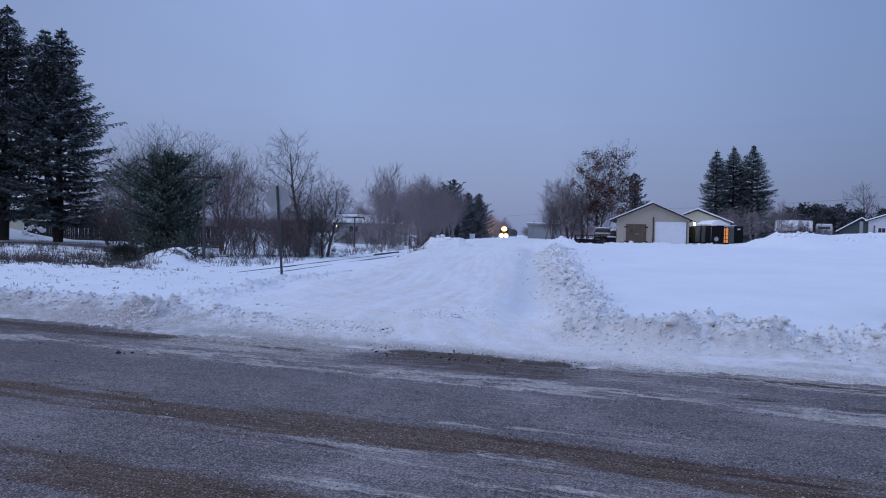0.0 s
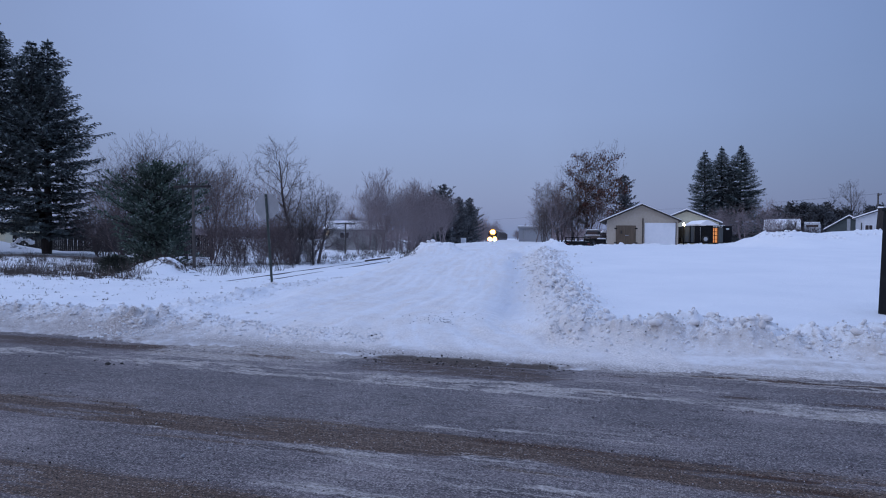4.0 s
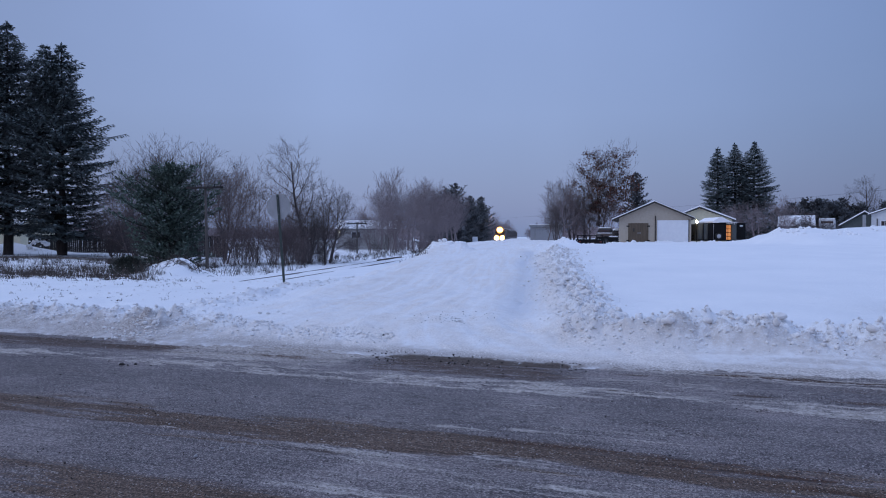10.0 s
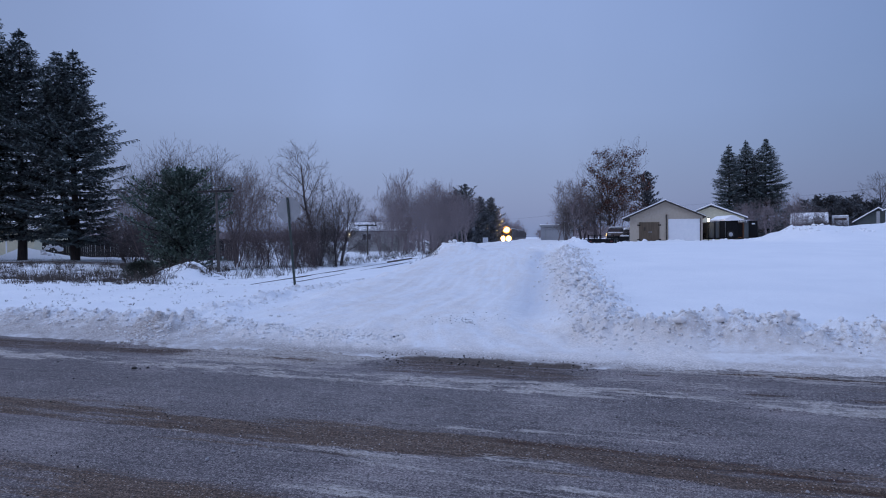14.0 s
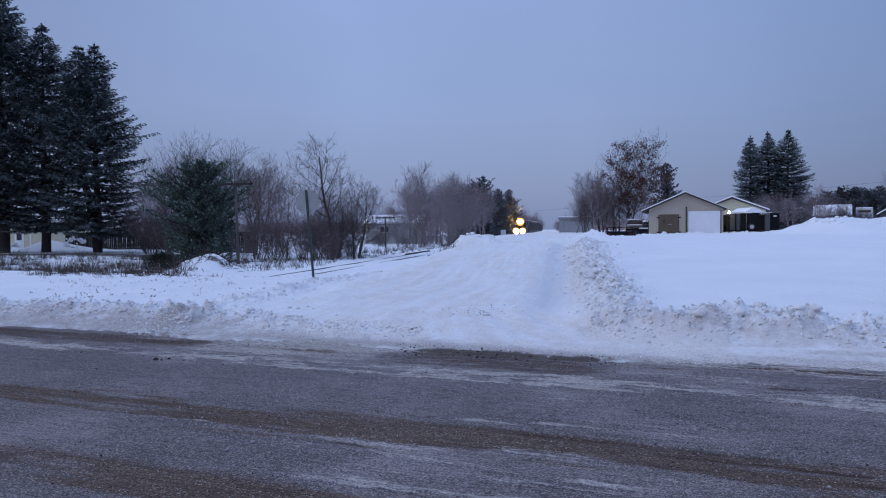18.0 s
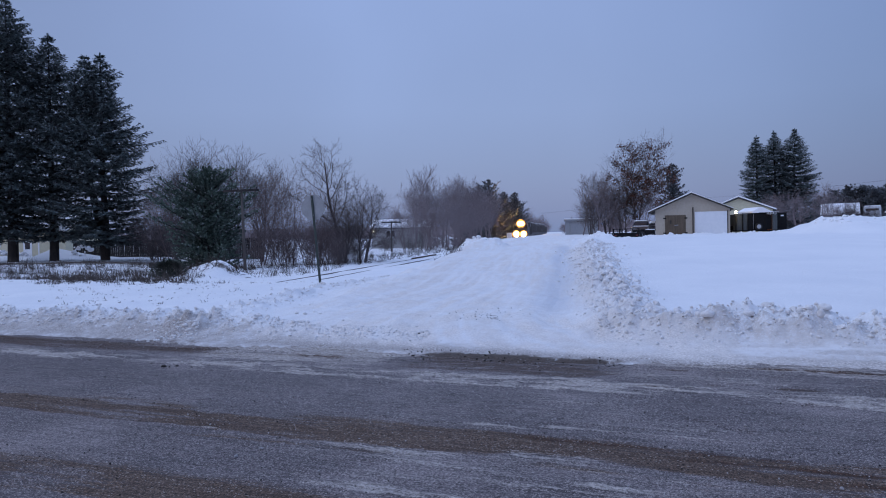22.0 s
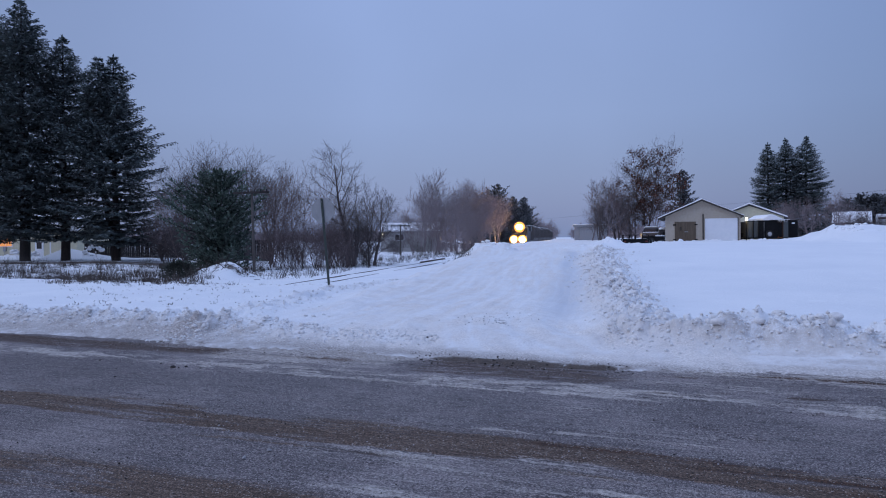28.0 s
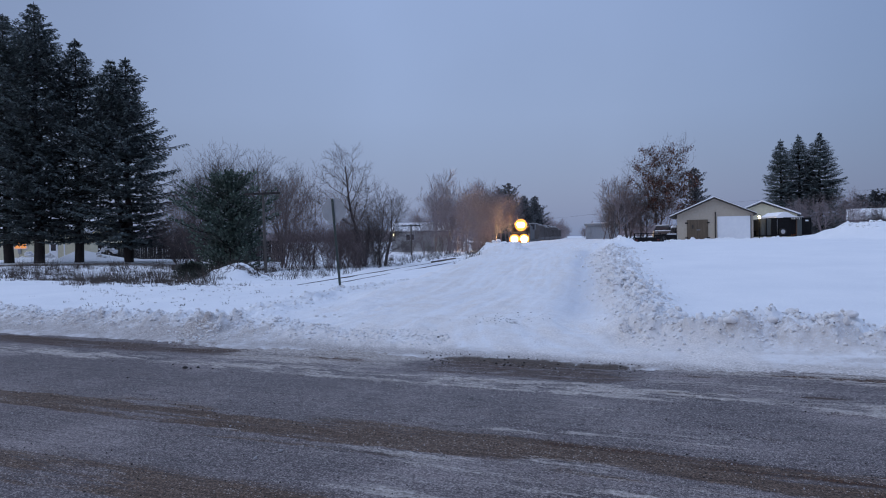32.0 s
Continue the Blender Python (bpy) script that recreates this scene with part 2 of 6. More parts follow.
def foliage(name, dark, light, frost=0.0, frost_color=(0.42, 0.46, 0.50)):
    m, nt, b = principled(name, 0.85)
    geo = nt.nodes.new("ShaderNodeNewGeometry")
    stops = [(0.0, dark), (1.0, light)]
    if frost:
        stops = [(0.0, dark), (1 - frost - 0.1, light), (1 - frost, light), (1.0, frost_color)]
    col = ramp_node(nt, geo.outputs["Random Per Island"], stops)
    n = noise_node(nt, 0.8, 3)
    col = mix_node(nt, 0.5, col, ramp_node(nt, n.outputs["Fac"], [(0.3, (0.45, 0.45, 0.45)), (0.7, (1, 1, 1))]), "MULTIPLY")
    nt.links.new(col, b.inputs["Base Color"])
    return m


SNOW_G, ROAD = snow_ground(), road_surface()
SNOW = surface("clean_snow", (0.82, 0.82, 0.84), (0.91, 0.90, 0.90), 3, 0.8, bump=0.3, fine=30)
CLOD_SNOW = surface("ploughed_snow", (0.60, 0.565, 0.545), (0.86, 0.845, 0.84), 7, 0.85, bump=0.5, fine=60)
SLUSH = surface("grey_slush", (0.20, 0.180, 0.175), (0.52, 0.49, 0.485), 40, 0.8, bump=0.3, fine=120)
BARK = surface("dark_bark", (0.018, 0.015, 0.014), (0.055, 0.046, 0.042), 8, 0.95, bump=0.5, stretch=(1, 1, 0.25))
TWIG = surface("grey_brown_twigs", (0.060, 0.049, 0.049), (0.140, 0.116, 0.114), 5, 0.95)
# pale tone is frost, plus distance haze painted into the farther trees
FROST_HAZE_TWIG = surface("frosted_hazy_twigs", (0.19, 0.152, 0.156), (0.35, 0.292, 0.296), 5, 0.95)
RED_TWIG = surface("reddish_brush_twigs", (0.115, 0.084, 0.084), (0.235, 0.180, 0.176), 5, 0.95)
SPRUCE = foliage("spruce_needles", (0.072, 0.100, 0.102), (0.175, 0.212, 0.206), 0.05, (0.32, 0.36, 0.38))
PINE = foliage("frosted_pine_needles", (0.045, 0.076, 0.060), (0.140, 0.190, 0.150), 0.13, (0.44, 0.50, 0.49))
# paler, greyer needles: distance haze put into the colour of the far pines
HAZY_PINE = foliage("hazy_pine_needles", (0.095, 0.100, 0.108), (0.190, 0.200, 0.208), 0.08, (0.24, 0.26, 0.29))
BUSH = foliage("dark_bush_leaves", (0.020, 0.026, 0.020), (0.075, 0.085, 0.062), 0.05, (0.25, 0.27, 0.26))
OAK = foliage("dead_oak_leaves", (0.060, 0.022, 0.014), (0.185, 0.074, 0.046))
GRASS = foliage("dry_weeds", (0.030, 0.022, 0.019), (0.105, 0.080, 0.066))
STEEL = surface("rusty_steel", (0.045, 0.030, 0.024), (0.11, 0.075, 0.055), 10, 0.7, 0.4)
GALV = surface("grey_galvanised_metal", (0.26, 0.27, 0.28), (0.36, 0.37, 0.38), 4, 0.5, 0.5)
POST = surface("green_steel_post", (0.030, 0.040, 0.036), (0.055, 0.068, 0.060), 12, 0.6, 0.3)
WOODPOLE = surface("weathered_pole_wood", (0.050, 0.043, 0.040), (0.115, 0.10, 0.09), 9, 0.95, stretch=(1, 1, 0.1))
BLACK = surface("black_paint", (0.005, 0.005, 0.006), (0.014, 0.014, 0.015), 6, 0.85)
BLACK.node_tree.nodes["Principled BSDF"].inputs["Specular IOR Level"].default_value = 0.2
RUBBER = surface("black_rubber", (0.012, 0.012, 0.012), (0.03, 0.03, 0.03), 20, 0.9)
GLASS_DARK = surface("dark_window_glass", (0.015, 0.018, 0.022), (0.03, 0.034, 0.04), 2, 0.08, bump=0.0)


# ---- building helpers ----
def empty(name, m, label, category, group="", kind=""):
    ob = new(name)
    ob.empty_display_size = 0.2
    ob.matrix_basis = m
    return tagged(ob, label, category, group, kind)


def part(name, bm, material, parent, label="", m=None):
    """Links a bmesh (freed here) or a mesh as one part under parent."""
    if isinstance(bm, bmesh.types.BMesh):
        me = bpy.data.meshes.new(name)
        bm.to_mesh(me)
        bm.free()
    else:
        me = bm
    if material and not me.materials:
        me.materials.append(material)
    ob = new(name, me)
    ob.parent = parent
    if m is not None:
        ob.matrix_basis = m
    return tagged(ob, label)


def thing(name, bm, material, m, label, category, group="", kind=""):
    ob = part(name, bm, material, None)
    ob.matrix_basis = m
    return tagged(ob, label, category, group, kind)


def box(x0, x1, y0, y1, z0, z1, bevel=0.01, bm=None):
    own = bm or bmesh.new()
    v = [own.verts.new(p) for p in ((x0, y0, z0), (x1, y0, z0), (x1, y1, z0), (x0, y1, z0), (x0, y0, z1), (x1, y0, z1), (x1, y1, z1), (x0, y1, z1))]
    fs = [own.faces.new([v[i] for i in q]) for q in ((0, 3, 2, 1), (4, 5, 6, 7), (0, 1, 5, 4), (1, 2, 6, 5), (2, 3, 7, 6), (3, 0, 4, 7))]
    if bevel:
        es = list({e for f in fs for e in f.edges})
        bmesh.ops.bevel(own, geom=es, offset=bevel, segments=1, affect="EDGES", profile=0.5)
    return own


def cyl(p, q, r0, r1=None, sides=12, bm=None, caps=True):
    own = bm or bmesh.new()
    r1 = r0 if r1 is None else r1
    p, q = Vector(p), Vector(q)
    rot = (q - p).to_track_quat("Z", "Y")
    rings = []
    for c, r in ((p, r0), (q, r1)):
        rings.append([own.verts.new(c + rot @ Vector((r * math.cos(a), r * math.sin(a), 0))) for a in (2 * math.pi * k / sides for k in range(sides))])
    for k in range(sides):
        f = own.faces.new((rings[0][k], rings[0][(k + 1) % sides], rings[1][(k + 1) % sides], rings[1][k]))
        f.smooth = True
    if caps:
        own.faces.new(rings[0][::-1])
        own.faces.new(rings[1])
    return own


def prism(outline, y0, y1, bm=None, bevel=0.0):
    """Extrudes an outline in the xz plane from y0 to y1."""
    own = bm or bmesh.new()
    a = [own.verts.new((x, y0, z)) for x, z in outline]
    b = [own.verts.new((x, y1, z)) for x, z in outline]
    n = len(a)
    fs = [own.faces.new(a), own.faces.new(b[::-1])]
    for k in range(n):
        fs.append(own.faces.new((a[k], b[k], b[(k + 1) % n], a[(k + 1) % n])))
    bmesh.ops.recalc_face_normals(own, faces=fs)
    if bevel:
        bmesh.ops.bevel(own, geom=list({e for f in fs for e in f.edges}), offset=bevel, segments=1, affect="EDGES", profile=0.5)
    return own


def mesh_of(name, verts, faces, material=None, smooth=False):
    me = bpy.data.meshes.new(name)
    me.from_pydata(verts, [], faces)
    if smooth:
        me.polygons.foreach_set("use_smooth", [True] * len(me.polygons))
    if material:
        me.materials.append(material)
    me.update()
    return me


def tube(V, F, pts, radii, sides):
    """Adds a tapered tube along pts to the lists V and F."""
    start = len(V)
    for i, p in enumerate(pts):
        d = (pts[min(i + 1, len(pts) - 1)] - pts[max(i - 1, 0)])
        if d.length < 1e-6:
            d = Vector((0, 0, 1))
        d.normalize()
        a = d.orthogonal().normalized()
        b = d.cross(a)
        for k in range(sides):
            t = 2 * math.pi * k / sides
            V.append(tuple(p + (a * math.cos(t) + b * math.sin(t)) * radii[i]))
    for i in range(len(pts) - 1):
        for k in range(sides):
            c, e = start + i * sides + k, start + i * sides + (k + 1) % sides
            F.append((c, e, e + sides, c + sides))


def lump_mesh(V, F, c, r, seed):
    rs = random.Random(seed)
    base = len(V)
    n, m = 6, 4
    off = [rs.uniform(0.7, 1.25) for _ in range(n * m)]
    turn = rs.uniform(0, 6.283)
    sx, sy, sz = rs.uniform(0.8, 1.4), rs.uniform(0.8, 1.2), rs.uniform(0.6, 0.95)
    for i in range(m):
        th = math.pi * (i + 0.5) / m
        for k in range(n):
            a = turn + 6.283 * k / n
            q = off[i * n + k] * r
            V.append((c[0] + sx * q * math.sin(th) * math.cos(a), c[1] + sy * q * math.sin(th) * math.sin(a), c[2] + sz * q * math.cos(th)))
    for i in range(m - 1):
        for k in range(n):
            a, b = base + i * n + k, base + i * n + (k + 1) % n
            F.append((a, a + n, b + n, b))
    F.append(tuple(base + k for k in range(n)))
    F.append(tuple(base + (m - 1) * n + k for k in range(n))[::-1])


def clod_shapes(detail, jitter):
    """A dozen knobbly broken clods of unit size."""
    shapes = []
    for k in range(12):
        rs = np.random.RandomState(100 + k)
        bm = bmesh.new()
        bmesh.ops.create_icosphere(bm, subdivisions=detail, radius=1.0)
        co = np.array([v.co[:] for v in bm.verts])
        faces = np.array([[v.index for v in f.verts] for f in bm.faces])
        bm.free()
        r = np.ones(len(co))
        for j in range(16):
            d = rs.normal(size=3)
            d /= np.linalg.norm(d)
            r += rs.uniform(-0.55, 0.30) * np.exp(7.0 * (co @ d - 1))
        r += rs.uniform(-jitter, jitter, len(co))
        shapes.append((co * r[:, None] * rs.uniform(0.7, 1.25, 3), faces))
    return shapes


SMALL_CLODS, LARGE_CLODS = clod_shapes(1, 0.22), clod_shapes(3, 0.07)


def clod_field(name, spots, material, label, sink=0.25, flat=0.8):
    """One mesh of many clods; spots are (x, y, z, radius)."""
    rs = np.random.RandomState(len(spots))
    VV, FF, n = [], [], 0
    for i, (x, y, z, r) in enumerate(spots):
        co, faces = (LARGE_CLODS if r > 0.055 else SMALL_CLODS)[i % 12]
        a = rs.uniform(0, 6.283)
        c, w = math.cos(a), math.sin(a)
        p = co @ np.array([[c, w, 0], [-w, c, 0], [0, 0, flat]]) * r
        VV.append(p + (x, y, z + r * (flat - 2 * sink) * 0.5))
        FF.append(faces + n)
        n += len(co)
    co, tri = np.concatenate(VV), np.concatenate(FF)
    me = bpy.data.meshes.new(name)
    me.vertices.add(len(co))
    me.vertices.foreach_set("co", co.ravel())
    me.loops.add(tri.size)
    me.loops.foreach_set("vertex_index", tri.ravel())
    me.polygons.add(len(tri))
    me.polygons.foreach_set("loop_start", np.arange(len(tri)) * 3)
    me.update(calc_edges=True)
    me.materials.append(material)
    return tagged(new(name, me), label, "snow", kind="stuff")


# ---- the lie of the land ----
TABLE = np.random.RandomState(7).rand(256, 256)


def value_noise(x, y):
    xi, yi = np.floor(x).astype(int), np.floor(y).astype(int)
    fx, fy = x - xi, y - yi
    fx, fy = fx * fx * (3 - 2 * fx), fy * fy * (3 - 2 * fy)
    g = lambda i, j: TABLE[(xi + i) % 256, (yi + j) % 256]
    return (g(0, 0) * (1 - fx) + g(1, 0) * fx) * (1 - fy) + (g(0, 1) * (1 - fx) + g(1, 1) * fx) * fy - 0.5


def fbm(x, y, octaves=4):
    out, amp, f = 0, 1.0, 1.0
    for k in range(octaves):
        out = out + amp * value_noise(x * f + 17.3 * k, y * f + 5.1 * k)
        amp, f = amp * 0.5, f * 2.03
    return out


def step(a, b, x):
    t = np.clip((x - a) / (b - a), 0, 1)
    return t * t * (3 - 2 * t)


COS, SIN = math.cos(radians(19)), math.sin(radians(19))


def track_x(y):
    return -12.75 + 0.1404 * y


RAIL_Z = -0.36


def lane_bank_x(y):
    return 2.43 + 0.125 * (y - 11.8) + 0.0003 * (y - 11.8) ** 2 + 0.13 * np.clip(12.6 - y, 0, 3) ** 2


def lip_x(y):
    return -4.9 + 0.12 * (y - 12.6)


def land(X, Y):
    """Height, grit and mud of the snow-covered ground."""
    X, Y = np.asarray(X, float), np.asarray(Y, float)
    s, l = SIN * X + COS * Y, COS * X - SIN * Y
    right = 0.03 + 0.14 * step(9.0, 11.5, s) + 0.88 * step(9.0, 46, s) ** 0.9
    left = 0.20 - 0.66 * step(16, 31, s) + 0.46 * step(20, 32, -X)
    edge = np.maximum(-3.4 + 0.05 * (Y - 10), track_x(Y) + 3.6)
    e = step(-1.5, 1.3, X - edge)
    z = left * (1 - e) + right * e
    rim = 8.86 + 0.20 * step(-0.5, 1.0, l) + (0.30 - 0.18 * step(-1, 1, l)) * fbm(l * 0.55, s * 0.7, 4)
    z = z * step(8.9, 10.4, s) - 0.06 + 0.085 * step(-0.30, 0.2 + 0.5 * step(-1.5, 0.5, l), s - rim)
    # the far land falls back to the level of the railway
    z = z - 0.6 * step(140, 320, Y) * e
    # ridge of piled snow beside the yard
    z = z + 1.22 * step(26.7, 28.6, X + 0.6 * fbm(X * 0.4, Y * 0.4, 3)) * (1 - step(58, 75, X)) * np.exp(-((Y - 60) / 5.5) ** 2) * (1 + 0.50 * fbm(X * 0.30, Y * 0.4, 6))
    z = z + 0.5 * np.abs(fbm(X * 0.9, Y * 0.9, 4)) * step(26.4, 29.0, X) * (1 - step(58, 75, X)) * np.exp(-((Y - 60) / 4.5) ** 2)
    lump = fbm(X * 1.6, Y * 1.6, 4)
    clod = np.abs(fbm(X * 3.3 + 40, Y * 3.3, 2))
    chunk = np.abs(fbm(X * 6.0 + 11, Y * 6.0, 2)) - 0.16
    crumble = np.abs(fbm(X * 15 + 3, Y * 15, 2)) - 0.2
    # plough bank along the road, beyond the lane's mouth
    on = step(-2.7, -1.3, l)
    crest = step(10.1, 10.65, s) * (1 - step(11.0, 12.0, s))
    b1 = on * crest * (0.13 + 0.24 * lump + 0.34 * clod + 0.22 * chunk + 0.06 * crumble)
    # low bank before the mouth
    off = step(4.6, 8.6, -l)
    b2 = off * np.exp(-((s - 10.0) / 0.42) ** 2) * (0.06 + 0.12 * lump + 0.18 * clod + 0.20 * chunk + 0.06 * crumble)
    # bank beside the lane
    along = step(9.9, 11.4, Y) * (1 - step(40, 46, Y))
    w = 0.50 + 0.22 * step(12, 18, Y)
    d = (X - lane_bank_x(Y)) / w
    b3 = along * np.exp(-d ** 2) * (0.12 + 0.20 * lump + 0.34 * clod + 0.24 * chunk + 0.07 * crumble)
    rut = along * np.exp(-((X - lane_bank_x(Y) + 1.12) / 0.42) ** 2) * -0.10
    u = X - lane_bank_x(Y) + 2.7
    rut = rut - along * 0.035 * (np.exp(-((u - 0.75) / 0.22) ** 2) + np.exp(-((u + 0.85) / 0.22) ** 2) + 0.6 * np.exp(-((u + 2.3 - 0.03 * Y) / 0.3) ** 2)) * (0.6 + fbm(X, Y * 0.4))
    lip = 0.10 * np.exp(-((X - edge - 0.4) / 0.5) ** 2) * step(12, 16, Y) * (1 - step(42, 48, Y)) * (1 + 1.5 * lump)
    # rough lip that the plough left along the lane's other edge
    lipped = step(10.8, 12.5, Y) * (1 - step(24, 33, Y)) * np.exp(-((X - lip_x(Y)) / 0.42) ** 2)
    lip = lip + lipped * (0.05 + 0.14 * lump + 0.20 * clod + 0.16 * chunk + 0.06 * crumble)
    # piles at the lane's head
    p1 = 0.62 * np.exp(-((X - 0.2) / 1.35) ** 4 - ((Y - 44) / 2.2) ** 2) * (1 + 0.35 * lump)
    p2 = 0.52 * np.exp(-((X - 8.5) / 0.8) ** 2 - ((Y - 50) / 2) ** 2) * (1 + 0.6 * lump)
    p3 = 0.30 * np.exp(-((X - 6.3) / 1.0) ** 2 - ((Y - 48) / 2) ** 2)
    # mound of brush and snow beside the weeds
    p4 = 1.0 * np.exp(-((X + 13.9) / 1.35) ** 2 - ((Y - 36) / 1.6) ** 2) * (1 + 0.3 * lump)
    # ploughed snow before the house
    p5 = 1.0 * np.exp(-((X + 38.6) / 2.2) ** 4 - ((Y - 65.0) / 1.4) ** 2) * (1 + 1.6 * fbm(X * 1.1, Y * 1.1, 5)) + 0.7 * np.exp(-((X + 44.5) / 2.0) ** 4 - ((Y - 65) / 1.2) ** 2) * (1 + 0.9 * fbm(X * 0.7, Y * 0.7, 5))
    yard = 0.16 * np.exp(-((Y - 68.6) / 1.2) ** 2) * step(16, 19, X) * (1 - step(34, 38, X)) * (0.6 + 1.6 * np.abs(fbm(X * 0.7, Y * 0.4)))
    z = z + np.maximum(b1, b3) + b2 + rut + lip + p1 + p2 + p3 + p4 + p5 + yard
    bed = np.exp(-((X - track_x(Y)) / 2.6) ** 2) * step(24, 30, Y)
    z = z * (1 - bed) + (RAIL_Z - 0.012 + 0.07 * fbm(X * 0.9, Y * 0.22, 2)) * bed
    lane = e * (1 - step(-0.6, 0.2, X - lane_bank_x(Y)))
    z = z - 0.24 * lane * step(22, 42, Y) * (1 - step(60, 72, Y))
    far = step(60, 200, np.hypot(X, Y))
    calm = step(9.0, 10.0, s)
    xl = edge + 0.3 - 2.6 * (1 - step(10, 19, Y))
    v = (X - xl) / np.maximum(lane_bank_x(Y) - 0.6 - xl, 1)
    rough = 0.05 * fbm(X * 0.5, Y * 0.5, 3) * (1 - far) + (0.018 * lane + 0.05 * (1 - e)) * lump + (0.012 + 0.022 * lane) * fbm(X * 4, Y * 4, 3)
    rough = rough + 0.026 * lane * step(10.5, 14, Y) * (np.abs(fbm(v * 11, Y * 0.10, 4)) - 0.2) + 0.035 * lane * step(9.6, 11, Y) * (np.abs(fbm(v * 26, Y * 0.25, 4)) - 0.2)
    z = z + rough * calm * (1 - bed)
    z = z + far * (0.5 * fbm(X * 0.02, Y * 0.02, 3)) * (1 - bed)
    tyre = np.abs(fbm(v * 11, Y * 0.10, 4))
    grit = (0.62 * on * np.exp(-((s - 10.5) / 0.50) ** 2) + 0.74 * step(-2.0, 0.4, l) * step(9.0, 9.25, s) * (1 - step(10.2, 10.9, s)) * (0.55 + 1.1 * np.abs(fbm(l * 0.5, s * 6, 4)) + 0.12 * step(0, 4, l))
            + 0.48 * along * np.exp(-((d + 0.1) / 1.0) ** 2) * (1 - 0.35 * step(14, 34, Y))
            + 0.78 * off * np.exp(-((s - 9.8) / 0.62) ** 2)
            + 0.90 * lane * step(8.8, 9.2, s) * (1 - 0.35 * step(11, 30, Y)) * (0.45 + 1.2 * tyre)
            + 0.25 * (1 - e) * step(10.4, 11, s) + 0.42 * lipped)
    grit = np.minimum(grit, 0.95)
    near = 1 - step(0.2, 1.1, s - rim)
    grit = grit + 1.1 * near * (1 - 0.35 * step(-1.5, 0.5, l))
    mud = 1.2 * np.exp(-((l + 2.55) / 1.45) ** 4 - ((s - 8.78) / 0.26) ** 2) + 0.7 * np.exp(-((l + 9.3) / 2.0) ** 2 - ((s - 8.8) / 0.22) ** 2)
    clodm = 0.42 * np.exp(-((X - 0.2) / 0.6) ** 2 - ((Y - 12.4) / 0.6) ** 2) * (0.4 + 2.4 * clod)
    bare = np.exp(-((Y - 53.0 - 0.12 * (X + 36)) / 3.0) ** 4) * step(20, 25, -X)
    weedy = (0.42 + 0.5 * fbm(X * 0.35, Y * 0.5, 4)) * np.exp(-((Y - 42) / 8) ** 2) * step(15, 20, -X)
    mud = mud + 0.85 * bare + weedy + 1.1 * np.exp(-((X + 13.2) / 1.1) ** 2 - ((Y - 35.1) / 0.9) ** 2) * (0.5 + 2.0 * fbm(X * 1.7, Y * 1.7, 3))
    ice = along * np.exp(-((X - lane_bank_x(Y) + 1.12 + 0.010 * (Y - 14) + 0.25 * fbm(X * 0.3, Y * 0.25, 3)) / 0.42) ** 2) * step(12.2, 14.5, Y)
    packed = lane * step(9.0, 9.6, s) * (1 - 0.35 * step(16, 40, Y)) * (0.25 + 1.1 * tyre + 1.9 * np.abs(fbm(v * 34, Y * 0.35, 4))) + 0.5 * on * step(9.0, 9.3, s) * (1 - step(10.0, 10.7, s))
    return z, grit, ice, np.clip(mud + clodm, 0, 1), np.clip(packed, 0, 1)


def ground_z(x, y):
    return float(land(np.array([x]), np.array([y]))[0][0])


def graded(lo_far, lo, hi, hi_far, fine, grow, cap=60.0):
    a = list(np.arange(lo, hi, fine))
    d, x = fine, hi
    while x < hi_far:
        a.append(x)
        d = min(d * grow, cap + 0.05 * abs(x))
        x += d
    a.append(hi_far)
    d, x, left = fine, lo, []
    while x > lo_far:
        d = min(d * grow, cap + 0.05 * abs(x))
        x -= d
        left.append(max(x, lo_far))
    return np.array(left[::-1] + a)


def sheet(name, xs, ys, height, attributes, material):
    gx, gy = np.meshgrid(xs, ys)
    me = bpy.data.meshes.new(name)
    nx, ny = len(xs), len(ys)
    co = np.stack([gx, gy, height], -1).reshape(-1, 3)
    i = np.arange(nx * ny).reshape(ny, nx)
    quads = np.stack([i[:-1, :-1], i[:-1, 1:], i[1:, 1:], i[1:, :-1]], -1).reshape(-1, 4)
    me.vertices.add(len(co))
    me.vertices.foreach_set("co", co.ravel())
    me.loops.add(quads.size)
    me.loops.foreach_set("vertex_index", quads.ravel())
    me.polygons.add(len(quads))
    me.polygons.foreach_set("loop_start", np.arange(len(quads)) * 4)
    me.polygons.foreach_set("use_smooth", np.ones(len(quads), bool))
    me.update(calc_edges=True)
    for k, v in attributes.items():
        me.attributes.new(k, "FLOAT", "POINT").data.foreach_set("value", np.asarray(v, np.float32).ravel())
    me.materials.append(material)
    return new(name, me)


def build_ground():
    xs = graded(-2600, -9, 10, 2600, 0.06, 1.055)
    ys = graded(-1500, 8.6, 14.5, 3800, 0.05, 1.038)
    X, Y = np.meshgrid(xs, ys)
    z, grit, ice, mud, packed = land(X, Y)
    s = SIN * X + COS * Y
    z = np.where((s < 8.4) & (s > -1.5), np.minimum(z, -0.06), z)
    bank = 0.12 * step(0.6, 1.6, -s) + 0.3 * step(1.5, 3.0, -s) * (1 - step(3, 6, -s)) + 0.05 * fbm(X, Y) * step(1.2, 2.4, -s) - 0.06
    z = np.where(s <= -0.5, bank, z)
    g = sheet("ground", xs, ys, z, {"grit": grit, "mud": mud, "ice": ice, "packed": packed}, SNOW_G)
    tagged(g, "snow-covered ground with dirty ploughed banks and a packed lane", "snow", kind="structure")


